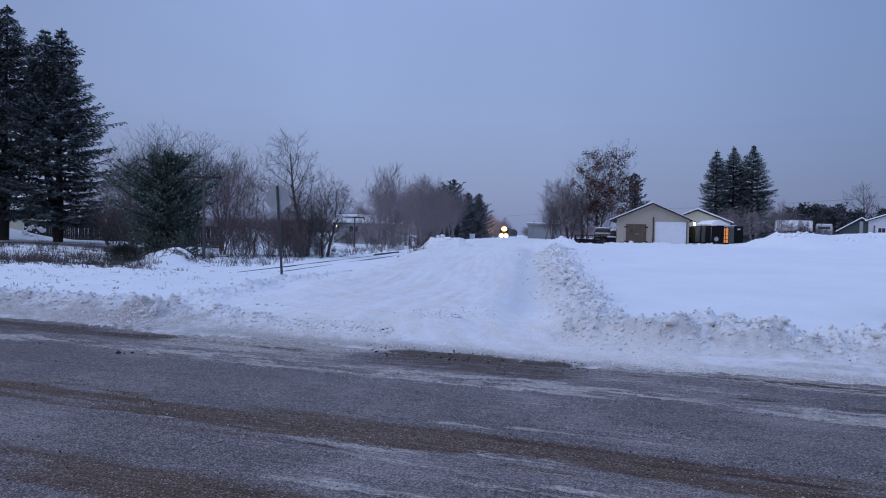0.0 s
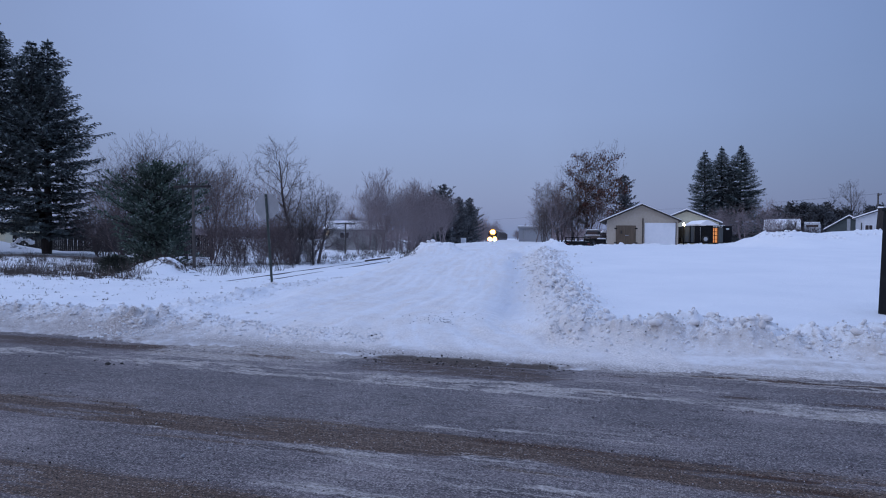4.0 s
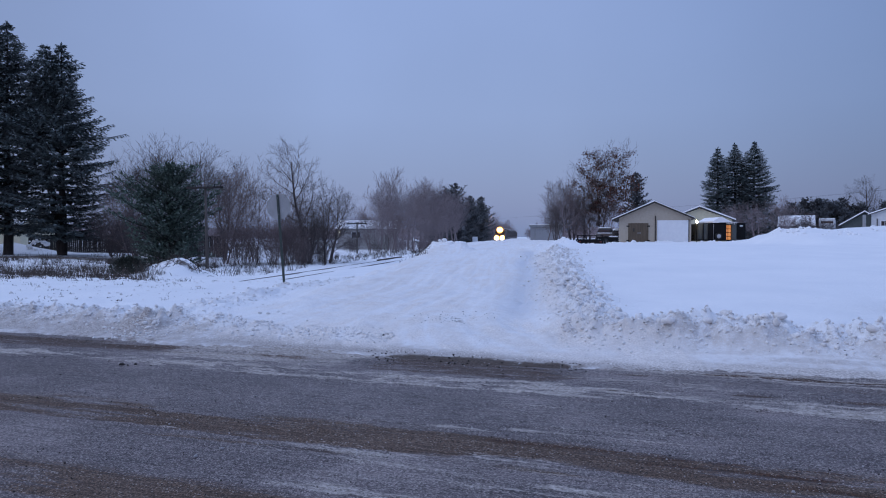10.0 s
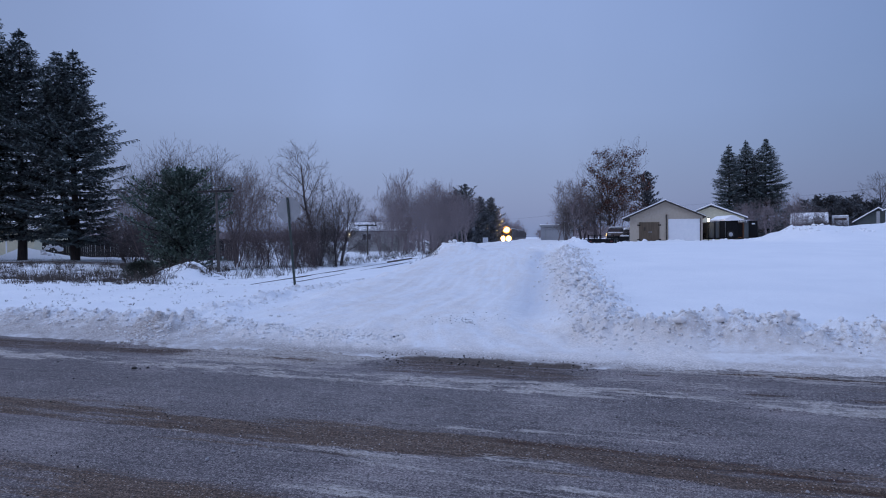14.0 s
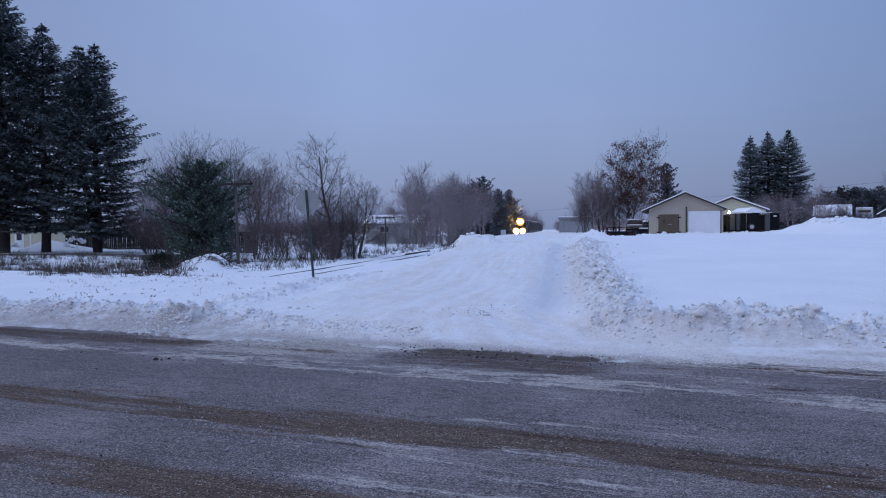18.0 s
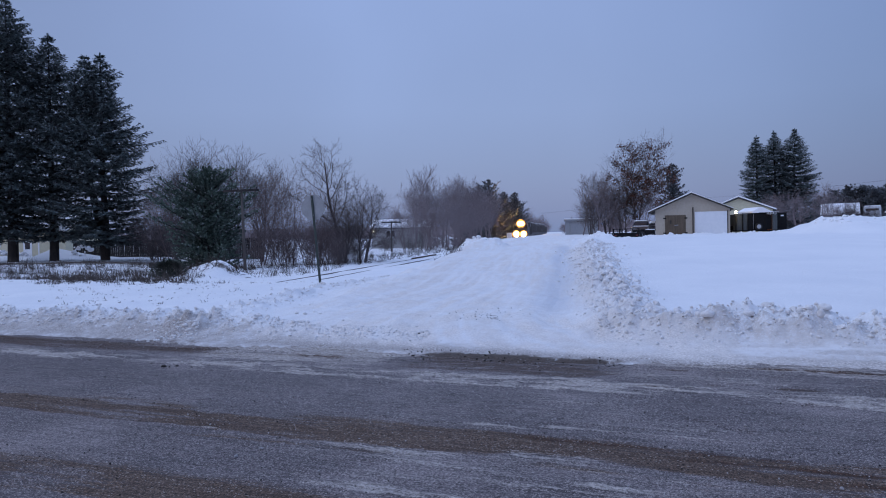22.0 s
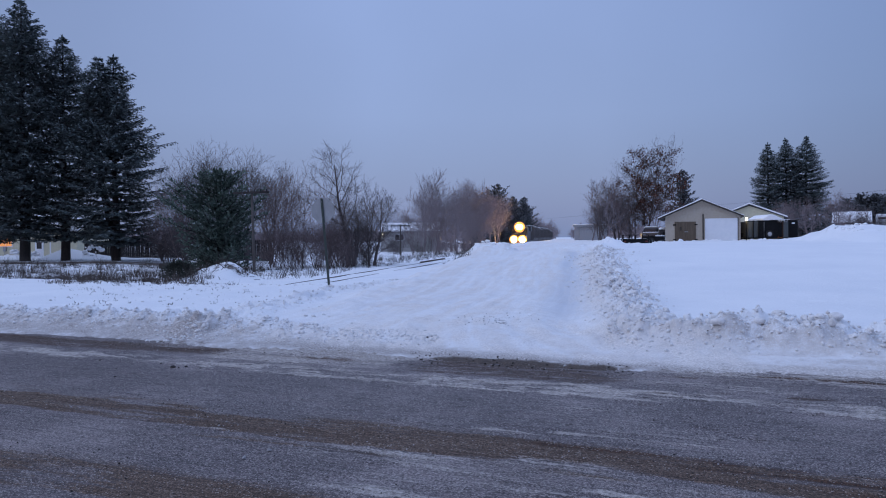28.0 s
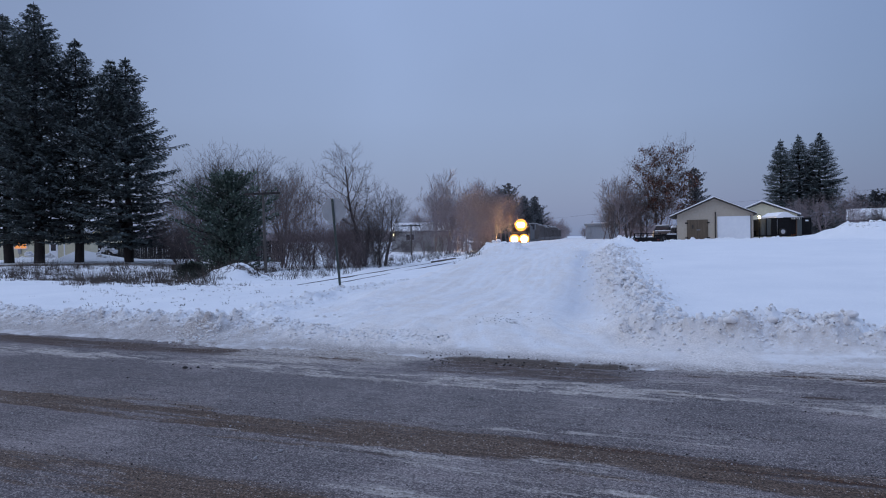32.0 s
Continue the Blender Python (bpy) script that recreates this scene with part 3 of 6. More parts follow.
def build_road():
    """The road lies across the view; its sheet is laid out along itself and turned."""
    ls = graded(-400, -9, 6, 400, 0.07, 1.06)
    ss = np.concatenate([np.arange(-1.6, 2.0, 0.2), np.arange(2.0, 9.7, 0.032)])
    L, S = np.meshgrid(ls, ss)
    wob = 0.07 * fbm(L * 0.25, S * 0.3, 3)
    q = S + wob
    patch = fbm(L * 0.5, S, 4)
    tear = fbm(L * 0.9 + 30, S * 7, 4)
    hair = fbm(L * 0.6 + 9, S * 22, 3)
    mott = np.clip(0.75 + 2.2 * fbm(L * 4.5, S * 15, 3), 0, 1.6)

    def line(c, w):
        return np.exp(-((q - c) / w) ** 2)

    def band(a, b, soft=0.12):
        return step(a - soft, a + soft, q + 0.12 * tear) * (1 - step(b - soft, b + soft, q + 0.12 * tear))

    def span(a, b, soft=0.5):
        return step(a - soft, a + soft, L) * (1 - step(b - soft, b + soft, L))
    # packed slush between the wheel tracks
    slush = 0.22 * patch + 0.35 * np.abs(tear) - 0.04 + 0.5 * np.exp(-((S - 0.2) / 1.0) ** 2) + 0.30 * line(2.9, 0.2)
    slush = slush + (0.66 + 0.35 * patch + 0.45 * tear + 0.25 * hair) * band(7.2, 7.85, 0.20) * (0.35 + 0.65 * mott)
    slush = slush + 0.62 * line(5.80, 0.08) * span(-5.6, -1.2, 0.9) * (0.75 + 1.4 * patch + 0.8 * tear) * mott
    slush = slush + 0.34 * line(5.86, 0.06) * span(-1.9, -0.9, 0.3) * mott
    slush = slush + (0.22 + 0.5 * hair) * band(5.68, 5.90, 0.05) * span(-0.8, 9, 0.6)
    slush = slush + mott * (0.40 * line(5.10, 0.05) * span(-1.7, -0.6, 0.3) + 0.40 * line(4.66, 0.04) * span(-3.8, -3.0, 0.2) + 0.40 * line(4.95, 0.04) * span(-4.6, -3.4, 0.3))
    slush = slush + (0.16 + 0.6 * np.abs(tear)) * band(3.9, 4.95, 0.25) * span(-3.2, -0.1, 0.6) * 1.0 + 0.12 * band(5.8, 6.6, 0.2) * span(-1.8, 3.5)
    slush = slush + (0.20 + 0.6 * tear) * span(-1.9, 0.0, 0.5) * band(6.0, 7.2, 0.2)
    slush = slush - 0.26 * band(6.15, 7.0, 0.15) * span(-10, -3.6, 1.0) - 0.40 * line(6.82, 0.13) * span(-0.9, 4)
    slush = slush + (0.72 + 0.5 * tear) * span(-7.2, -4.1) * step(7.8, 8.0, S) + (0.34 + 0.5 * hair) * span(-1.4, 6, 0.4) * band(8.05, 8.35, 0.1)
    slush = slush + (0.30 + 0.7 * hair) * span(-1.4, 40, 0.4) * step(8.5, 8.8, S) + 0.22 * step(8.6, 8.95, S)
    # brown sand worn into the wheel tracks
    sand = (0.64 + 1.0 * tear + 0.4 * patch + 0.3 * hair) * band(4.80, 5.62, 0.15) + (0.84 + 0.5 * tear) * band(3.42, 3.95, 0.20) * (1 - 0.6 * step(-2.5, -0.5, L))
    sand = sand - 0.45 * band(4.2, 5.05, 0.12) * span(-2.6, -0.4, 0.5) + 0.30 * line(8.45, 0.3) + 0.25 * fbm(L * 0.4, S * 1.5, 3) + 0.25 * tear + 0.12 * step(4, 8, -L) + 0.35 * band(4.55, 4.85) * step(-1.2, 0, L)
    # wet mud, ruts and the dark lines of tyres
    mud = 1.3 * np.exp(-((L + 2.55) / 1.35) ** 4 - ((S - 8.38) / 0.50) ** 4) * np.clip(0.42 + 1.5 * np.abs(fbm(L * 1.6, S * 6, 4)) + 0.5 * hair, 0, 1.1)
    mud = mud + 1.3 * np.exp(-((L + 10.4) / 3.6) ** 4 - ((S - 8.34 + 0.02 * (L + 9.6)) / 0.34) ** 4) * (0.80 + 0.9 * tear + 0.4 * hair)
    mud = mud + 0.80 * np.exp(-((L + 5.3) / 0.8) ** 2 - ((S - 8.33) / 0.12) ** 2)
    for c, w, a, b, k in ((8.97, 0.055, 0.3, 60, 1.1), (8.66, 0.06, -0.8, 0.0, 1.0), (7.93, 0.055, -0.4, 60, 0.85), (7.66, 0.03, -1.0, 0.5, 0.5), (8.55, 0.03, -0.2, 60, 0.4),
                          (5.50, 0.05, -1.6, 60, 0.75), (5.33, 0.045, -0.6, 60, 0.70), (5.12, 0.04, 0.2, 60, 0.6), (4.78, 0.035, -3.1, -2.0, 0.7), (6.60, 0.03, -7.2, -6.2, 0.5), (4.92, 0.03, -8.0, -5.2, 0.35)):
        mud = mud + 1.3 * k * line(c, w) * span(a, b, 0.25) * (0.75 + 1.6 * fbm(L * 2.2 + 7 * c, S * 3, 3))
    crack = np.exp(-((L - 0.1 + 0.9 * (S - 6.1) + 0.25 * fbm(L * 6, S * 6)) / 0.03) ** 2 - ((S - 6.4) / 0.5) ** 2)
    mud = mud + 0.6 * crack
    film = (1 - 0.35 * step(2.2, 6.5, np.abs(L + 2.6))) * (1 - 0.6 * band(6.15, 7.0, 0.15) * span(-10, -3.6, 1.0) - 0.6 * line(6.82, 0.13) * span(-0.9, 4))
    crumbs = np.abs(fbm(L * 10, S * 12, 3))
    z = 0.016 * (np.clip(slush, 0, 1) * (0.4 + 3.2 * crumbs)) + 0.009 * fbm(L * 8, S * 10, 4) - 0.006 - 0.012 * crack
    z = z - 0.10 * step(9.35, 9.6, S) + 0.012 * np.clip(sand, 0, 1) * crumbs - 0.008 * np.clip(mud, 0, 1)
    r = sheet("road", ls, ss, z, {"slush": slush, "sand": sand, "mud": mud, "film": film}, ROAD)
    r.rotation_euler = (0, 0, radians(-19))
    tagged(r, "asphalt road streaked with packed snow, slush and brown sand", "road", kind="structure")


build_ground()
build_road()


# ---- plants ----
def rnd(a, b):
    return random.uniform(a, b)


def bare_tree_mesh(name, seed, height, spread, levels, material, trunks=1, lean=0.25, twig=0.008, kids=(14, 8, 5), thick=1.0, low=0.25, lift=0.16, crook=1.0):
    """A leafless tree: crooked leaders, limbs that spread and turn up, and forked twigs."""
    random.seed(seed)
    V, F = [], []

    def grow(p, d, length, r, depth):
        n = (9, 6, 4, 3)[depth] if depth < levels else 3
        wig = (0.13, 0.22, 0.20, 0.16)[depth] * crook
        pts, rad, q = [p.copy()], [r], p.copy()
        for k in range(n):
            up = 0.32 if depth == 0 else lift * (0.4 + k / n)
            d = (d + Vector((random.gauss(0, 0.6), random.gauss(0, 0.6), random.gauss(0, 0.45))) * wig + Vector((0, 0, up * 0.5))).normalized()
            q = q + d * (length / n) * rnd(0.8, 1.2)
            pts.append(q.copy())
            rad.append(max(twig * 0.55, r * (1 - 0.80 * (k + 1) / n)))
        tube(V, F, pts, rad, 6 if depth == 0 else (4 if depth == 1 else 3))
        if depth >= levels:
            return
        count, turn = kids[min(depth, len(kids) - 1)], rnd(0, 6.283)
        for k in range(count):
            lo = low if depth == 0 else 0.15
            t = lo + (0.99 - lo) * (k + rnd(0, 1)) / count
            i = min(int(t * n), n - 1)
            base = pts[i].lerp(pts[i + 1], t * n - i)
            turn += 2.4 + rnd(-0.6, 0.6)
            dl = (pts[i + 1] - pts[i]).normalized()
            a = dl.orthogonal().normalized()
            side = a * math.cos(turn) + dl.cross(a) * math.sin(turn)
            nd = (dl * rnd(0.45, 0.95) + side * spread * rnd(0.7, 1.3) + Vector((0, 0, 0.08))).normalized()
            ln = length * rnd(0.40, 0.72) * (1.10 - (0.66 if depth == 0 else 0.45) * t)
            grow(base, nd, ln, max(twig, rad[i] * rnd(0.42, 0.62)), depth + 1)
    for k in range(trunks):
        a = rnd(0, 6.283)
        off = Vector((math.cos(a), math.sin(a), 0)) * (0.25 * (trunks > 1))
        grow(off + Vector((0, 0, -0.15)), (Vector((0, 0, 1)) + off * lean * 6 * rnd(0.3, 1.3)).normalized(), height * rnd(0.78, 0.98), (height * 0.010 + 0.02) * thick, 0)
    return mesh_of(name, V, F, material, True)


def spray(V, F, p, d, length, width, droop):
    """A pointed spray of needles or a leaf, folded along its stem."""
    side = d.cross(Vector((0, 0, 1)))
    side = side.normalized() * width if side.length > 0.01 else Vector((width, 0, 0))
    n = len(V)
    tip = p + d * length
    tip.z -= droop * length
    m = p + d * (length * 0.45)
    m.z -= droop * length * 0.5 + 0.2 * width
    V += [tuple(p), tuple(m + side), tuple(tip), tuple(m - side)]
    F += [(n, n + 1, n + 2), (n, n + 2, n + 3)]


def conifer(name, seed, height, radius, m, label, leaf, step_z=0.5, per=9, gain=1.4, power=0.5, clear=0.08, pine=False, group="", twin=False, big=1.0, ragged=0.25, droop=0.13):
    """A conifer: whorls of limbs, each with flat branchlets that carry short sprays of needles."""
    random.seed(seed)
    ob = empty(name, m, label, "tree", group)
    V, F, LV, LF = [], [], [], []
    heads = [(0.0, height)] + ([(-1.35, height * 0.985)] if twin else [])
    for off, h in heads:
        n = 9
        pts = [Vector((off * min(1, k / 4), 0.12 * math.sin(k), h * k / n - (0.2 if k == 0 else 0))) for k in range(n + 1)]
        tube(V, F, pts, [max(0.02, (0.08 + 0.016 * height) * (1 - k / (n + 0.4))) for k in range(n + 1)], 9)
    z = height * clear
    while z < height * 0.985:
        t = z / height
        for off, h in heads:
            if off and t < 0.50:
                continue
            full = radius * min(1.0, gain * (1 - t) ** power) * min(1.0, 0.92 + 2.0 * max(0.0, t - clear)) * min(1.0, 0.10 + 8.0 * (1 - t))
            if len(heads) > 1 and t > 0.6:
                full *= 0.74
            turn = rnd(0, 6.283)
            many = per if t < 0.85 else max(5, per - 3)
            for k in range(many):
                if random.random() < 0.08:
                    continue
                a = turn + 6.283 * k / many + rnd(-0.3, 0.3)
                lobe = 1 - ragged * (0.5 + 0.5 * math.sin(2.0 * a + 1.1 * z + seed)) - ragged * rnd(0, 1.1)
                ln = max(0.22, full * lobe * rnd(0.80, 1.10))
                rise = (0.10 + 0.45 * t if pine else -droop + (droop + 0.34) * t) + rnd(-0.10, 0.10)
                q = Vector((off * min(1, t * 2.2), 0, z + rnd(-0.14, 0.14)))
                out = Vector((math.cos(a), math.sin(a), 0))
                pts = [q.copy()]
                for j in range(4):
                    q = q + (out + Vector((0, 0, rise + (0.09 * j if not pine else 0.12 * j)))).normalized() * (ln / 4)
                    pts.append(q.copy())
                tube(V, F, pts, [0.010 + 0.011 * ln * (1 - j / 5) for j in range(5)], 3)
                along = Vector((-out.y, out.x, 0))
                gap = 0.088 * big
                shoots = int(5 + ln * 5.6 / big)
                for j in range(shoots):
                    u = 0.12 + 0.86 * (j + rnd(0, 1)) / shoots
                    i = min(int(u * 4), 3)
                    b = pts[i].lerp(pts[i + 1], u * 4 - i)
                    bl = min(1.1, 0.16 + 0.30 * ln * (1.05 - u)) * rnd(0.6, 1.2)
                    sa = (1 if j % 2 else -1) * rnd(0.45, 1.15)
                    bd = out * math.cos(sa) + along * math.sin(sa) + Vector((0, 0, rnd(-0.30, 0.12) if not pine else rnd(-0.1, 0.9)))
                    bd.normalize()
                    for i2 in range(int(bl / gap) + 2):
                        w = (i2 + rnd(0, 1)) * gap
                        sd = bd + Vector((rnd(-0.8, 0.8), rnd(-0.8, 0.8), rnd(-0.5, 0.4) if not pine else rnd(-0.4, 0.9)))
                        sl = big * rnd(0.14, 0.29)
                        spray(LV, LF, b + bd * min(w, bl), sd.normalized(), sl, sl * rnd(0.26, 0.42), rnd(-0.1, 0.3) if not pine else 0.0)
        z += step_z * rnd(0.8, 1.2) * (1.0 if t < 0.7 else 0.8)
    for off, h in heads:
        for k in range(10):
            a = rnd(0, 6.283)
            spray(LV, LF, Vector((off, 0.1, h - rnd(0.1, 0.9))), Vector((0.5 * math.cos(a), 0.5 * math.sin(a), 1)).normalized(), 0.34 * big, 0.07 * big, 0)
    part("trunk", mesh_of("trunk", V, F, BARK, True), None, ob, "dark bark trunk with limbs")
    part("crown", mesh_of("crown", LV, LF, leaf), None, ob)
    return ob


def place(x, y, turn=0.0, dz=-0.05):
    return pose(x, y, ground_z(x, y) + dz, 0, 0, turn)


# ---- tall spruces beside the house ----
def spruces():
    row = "tall spruces beside the house"
    lab = "tall dark green spruce with drooping snow-dusted branches"
    conifer("spruce_tree", 11, 17.5, 5.35, place(-31.5, 58), "tall dark twin-topped spruce in the snow", SPRUCE, 0.50, 11, 1.62, 0.58, 0.10, group=row, twin=True)
    a = conifer("spruce_tree", 12, 22.6, 5.0, place(-39.6, 58.0), lab, SPRUCE, 0.50, 11, 1.60, 0.58, 0.105, group=row)
    copy_thing(a, place(-43.4, 59.5, 130) @ pose(0, 0, -0.4))
    conifer("spruce_tree", 13, 19.6, 4.5, place(-36.6, 59.0), lab, SPRUCE, 0.50, 11, 1.60, 0.58, 0.105, group=row)
    far = "three spruces behind the trailer"
    fl = "dark spruce standing behind the snowy yard"
    b = conifer("spruce_tree", 21, 15.4, 3.5, place(45.0, 116), fl, SPRUCE, 0.48, 11, 1.8, 0.80, 0.05, group=far, big=1.0, ragged=0.15, droop=0.24)
    copy_thing(b, place(48.4, 117.5, 100) @ pose(0, 0, 0.9))
    conifer("spruce_tree", 22, 16.4, 4.2, place(51.2, 116.5, 200), fl, SPRUCE, 0.48, 11, 1.8, 0.80, 0.05, group=far, big=1.0, ragged=0.15, droop=0.24)


spruces()
conifer("pine_tree", 31, 6.9, 4.9, place(-18.5, 47.5), "bushy snow-dusted pine beside the weeds", PINE, 0.36, 12, 1.55, 0.62, 0.03, pine=True, big=0.78, ragged=0.42)


# ---- bare trees, brush and woods ----
def brush():
    t1 = bare_tree_mesh("bare_tree", 41, 10.0, 0.85, 3, TWIG, kids=(17, 9, 6), low=0.28, twig=0.011, trunks=2, lean=0.10, crook=0.7, lift=0.42)
    t2 = bare_tree_mesh("bare_tree", 42, 8.0, 0.95, 3, TWIG, trunks=5, kids=(11, 8, 7), lean=0.42, thick=1.0, low=0.15, crook=1.2)
    t6 = bare_tree_mesh("bare_tree", 49, 10.0, 0.80, 3, TWIG, kids=(13, 8, 7), low=0.36, thick=1.5, crook=1.2, twig=0.011, lift=0.30)
    t3 = bare_tree_mesh("bare_tree", 43, 10.0, 0.60, 3, FROST_HAZE_TWIG, twig=0.016, kids=(16, 9, 6), low=0.2)
    t4 = bare_tree_mesh("bare_tree", 44, 9.0, 0.80, 3, FROST_HAZE_TWIG, twig=0.014, trunks=3, kids=(12, 8, 5), low=0.12)
    t5 = bare_tree_mesh("bare_tree", 47, 7.0, 0.70, 3, RED_TWIG, trunks=2, kids=(12, 7, 6), thick=0.7, low=0.15, twig=0.011, lift=0.40, crook=0.8)
    t7 = bare_tree_mesh("bare_tree", 50, 10.0, 0.72, 3, FROST_HAZE_TWIG, kids=(15, 9, 6), low=0.30, thick=1.4, twig=0.014, lift=0.30)
    s1 = bare_tree_mesh("shrub", 45, 4.2, 0.8, 2, RED_TWIG, trunks=9, lean=0.34, kids=(11, 6), thick=0.36, low=0.12)
    s3 = bare_tree_mesh("shrub", 48, 4.0, 0.9, 2, FROST_HAZE_TWIG, trunks=12, lean=0.36, kids=(10, 5), thick=0.4, low=0.08, twig=0.016)
    s2 = bare_tree_mesh("shrub", 46, 3.6, 0.9, 2, TWIG, trunks=10, lean=0.40, kids=(10, 6), thick=0.34, low=0.1)

    tall = {me: max(v.co.z for v in me.vertices) for me in (t1, t2, t3, t4, t5, t6, t7, s1, s2, s3)}

    def put(me, name, x, y, height, turn, label, category, group):
        ob = new(name, me)
        ob.matrix_basis = place(x, y, turn, -0.1) @ Matrix.Scale(height / tall[me], 4)
        return tagged(ob, label, category, group)
    lab = "leafless grey-brown tree in the thicket beside the railway"
    grp = "bare trees along the railway"
    random.seed(5)
    for x, y, h, me in ((-26.4, 60, 9.4, t1), (-25.0, 62, 11.3, t1), (-21.8, 62, 10.7, t1), (-18.8, 60, 9.4, t1), (-16.4, 52, 7.7, t5), (-15.2, 57, 7.0, t5), (-24.2, 55, 6.9, t5), (-12.8, 56, 6.1, t5)):
        put(me, "bare_tree", x, y, h, rnd(0, 360), lab, "tree", grp)
    put(t6, "bare_tree", -11.0, 55.0, 10.0, 20, "tall leafless tree with fine upswept twigs", "tree", grp)
    for x, y, h in ((-8.9, 54, 7.2), (-10.1, 53, 5.8)):
        put(t2, "bare_tree", x, y, h, x * 47, "leafless spreading tree with many low limbs", "tree", grp)
    brown = "dense leafless brown brush beside the railway"
    for k in range(24):
        x = rnd(-17.0, -9.6)
        put(random.choice((s1, s1, s2)), "shrub", x, rnd(50.5, 56.5), rnd(2.0, 5.4) - 0.2 * abs(x + 13), rnd(0, 360), brown, "shrub", "brush along the railway")
    for x, y, h in ((-26.0, 56, 4.4), (-23.6, 54, 3.6), (-24.8, 57, 5.0), (-21.4, 53, 3.0), (-28.0, 60, 4.6), (-27.0, 58, 5.0), (-25.4, 59, 4.2), (-23.0, 56, 4.6)):
        put(s2, "shrub", x, y, h, x * 31, brown, "shrub", "brush along the railway")
    # the frosted grove, falling from its tallest tree towards the track
    frosted = "frosted leafless tree beside the railway"
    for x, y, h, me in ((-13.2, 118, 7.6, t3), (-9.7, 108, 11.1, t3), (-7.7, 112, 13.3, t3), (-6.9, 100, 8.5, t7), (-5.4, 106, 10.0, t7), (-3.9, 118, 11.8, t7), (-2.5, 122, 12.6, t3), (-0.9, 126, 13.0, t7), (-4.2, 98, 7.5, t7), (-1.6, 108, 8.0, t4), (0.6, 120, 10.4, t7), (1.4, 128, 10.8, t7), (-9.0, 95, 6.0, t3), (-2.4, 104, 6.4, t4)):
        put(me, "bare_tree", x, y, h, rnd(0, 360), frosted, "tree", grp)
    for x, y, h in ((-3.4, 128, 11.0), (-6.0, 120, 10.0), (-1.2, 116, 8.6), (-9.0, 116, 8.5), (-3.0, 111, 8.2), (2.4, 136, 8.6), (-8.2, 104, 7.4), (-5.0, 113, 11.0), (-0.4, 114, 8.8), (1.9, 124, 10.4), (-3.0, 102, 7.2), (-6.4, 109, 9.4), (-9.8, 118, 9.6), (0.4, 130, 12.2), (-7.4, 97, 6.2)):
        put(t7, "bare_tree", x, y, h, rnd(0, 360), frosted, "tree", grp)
    for k in range(16):
        y = rnd(92, 130)
        x = rnd(-8.0, track_x(y) - 3.4)
        put(random.choice((s1, s3)), "shrub", x, y, rnd(1.3, 2.6), rnd(0, 360), "frosted leafless brush beside the railway", "shrub", "brush along the railway")
    for x, y, h in ((-9.1, 88, 5.4), (-7.0, 92, 5.4)):
        put(t5, "bare_tree", x, y, h, x * 71, lab, "tree", grp)
    for x, y, h in ((-10.2, 100, 3.0), (-13.0, 104, 3.2), (-8.4, 102, 3.4), (-12.2, 92, 2.4), (-9.6, 98, 1.6), (-12.6, 96, 1.5), (-8.6, 92, 1.4), (-14.0, 100, 1.7), (-11.4, 90, 1.3), (-15.6, 98, 1.9)):
        put(s2, "shrub", x, y, h, x * 50, "low leafless brush before the house", "shrub", "brush along the railway")
    # behind the yard
    yl, yg = "leafless tree behind the yard", "bare trees behind the yard"
    for x, y, me, h in ((15.4, 97, t2, 6.6), (16.9, 100, t5, 9.6), (18.8, 97, t5, 8.0), (16.4, 96, t7, 6.6), (20.4, 100, t2, 8.0), (18.0, 99, t2, 8.4), (14.4, 99, t5, 5.6), (20.0, 101, t6, 8.6), (19.4, 97, s1, 4.4), (22.6, 99, t5, 6.8)):
        put(me, "bare_tree", x, y, h, x * 40, yl, "tree", yg)
    for x, y, me, h in ((44.5, 100, t4, 6.2), (48.0, 101, t4, 7.0), (40.5, 101, t4, 5.6), (42.5, 102, t3, 5.6), (50.5, 103, s3, 4.0), (52.0, 103, s2, 3.6), (54.6, 104, s2, 3.2), (53.2, 102, t5, 4.6), (51.6, 101, t2, 4.2), (54.6, 101, t2, 3.8), (56.8, 103, s2, 3.0), (53.0, 116, t6, 9.6), (58.5, 101, s1, 2.6), (76.4, 126, t6, 12.0)):
        put(me, "bare_tree", x, y, h, x * 33, yl, "tree", yg)
    # the row following the track into the distance, its haze put into the colour
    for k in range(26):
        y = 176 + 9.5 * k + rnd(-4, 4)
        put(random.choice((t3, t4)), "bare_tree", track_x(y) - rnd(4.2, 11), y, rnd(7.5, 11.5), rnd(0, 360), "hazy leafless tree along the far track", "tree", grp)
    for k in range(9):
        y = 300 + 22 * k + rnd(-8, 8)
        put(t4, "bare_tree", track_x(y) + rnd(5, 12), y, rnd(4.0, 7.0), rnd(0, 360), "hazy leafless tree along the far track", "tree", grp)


brush()


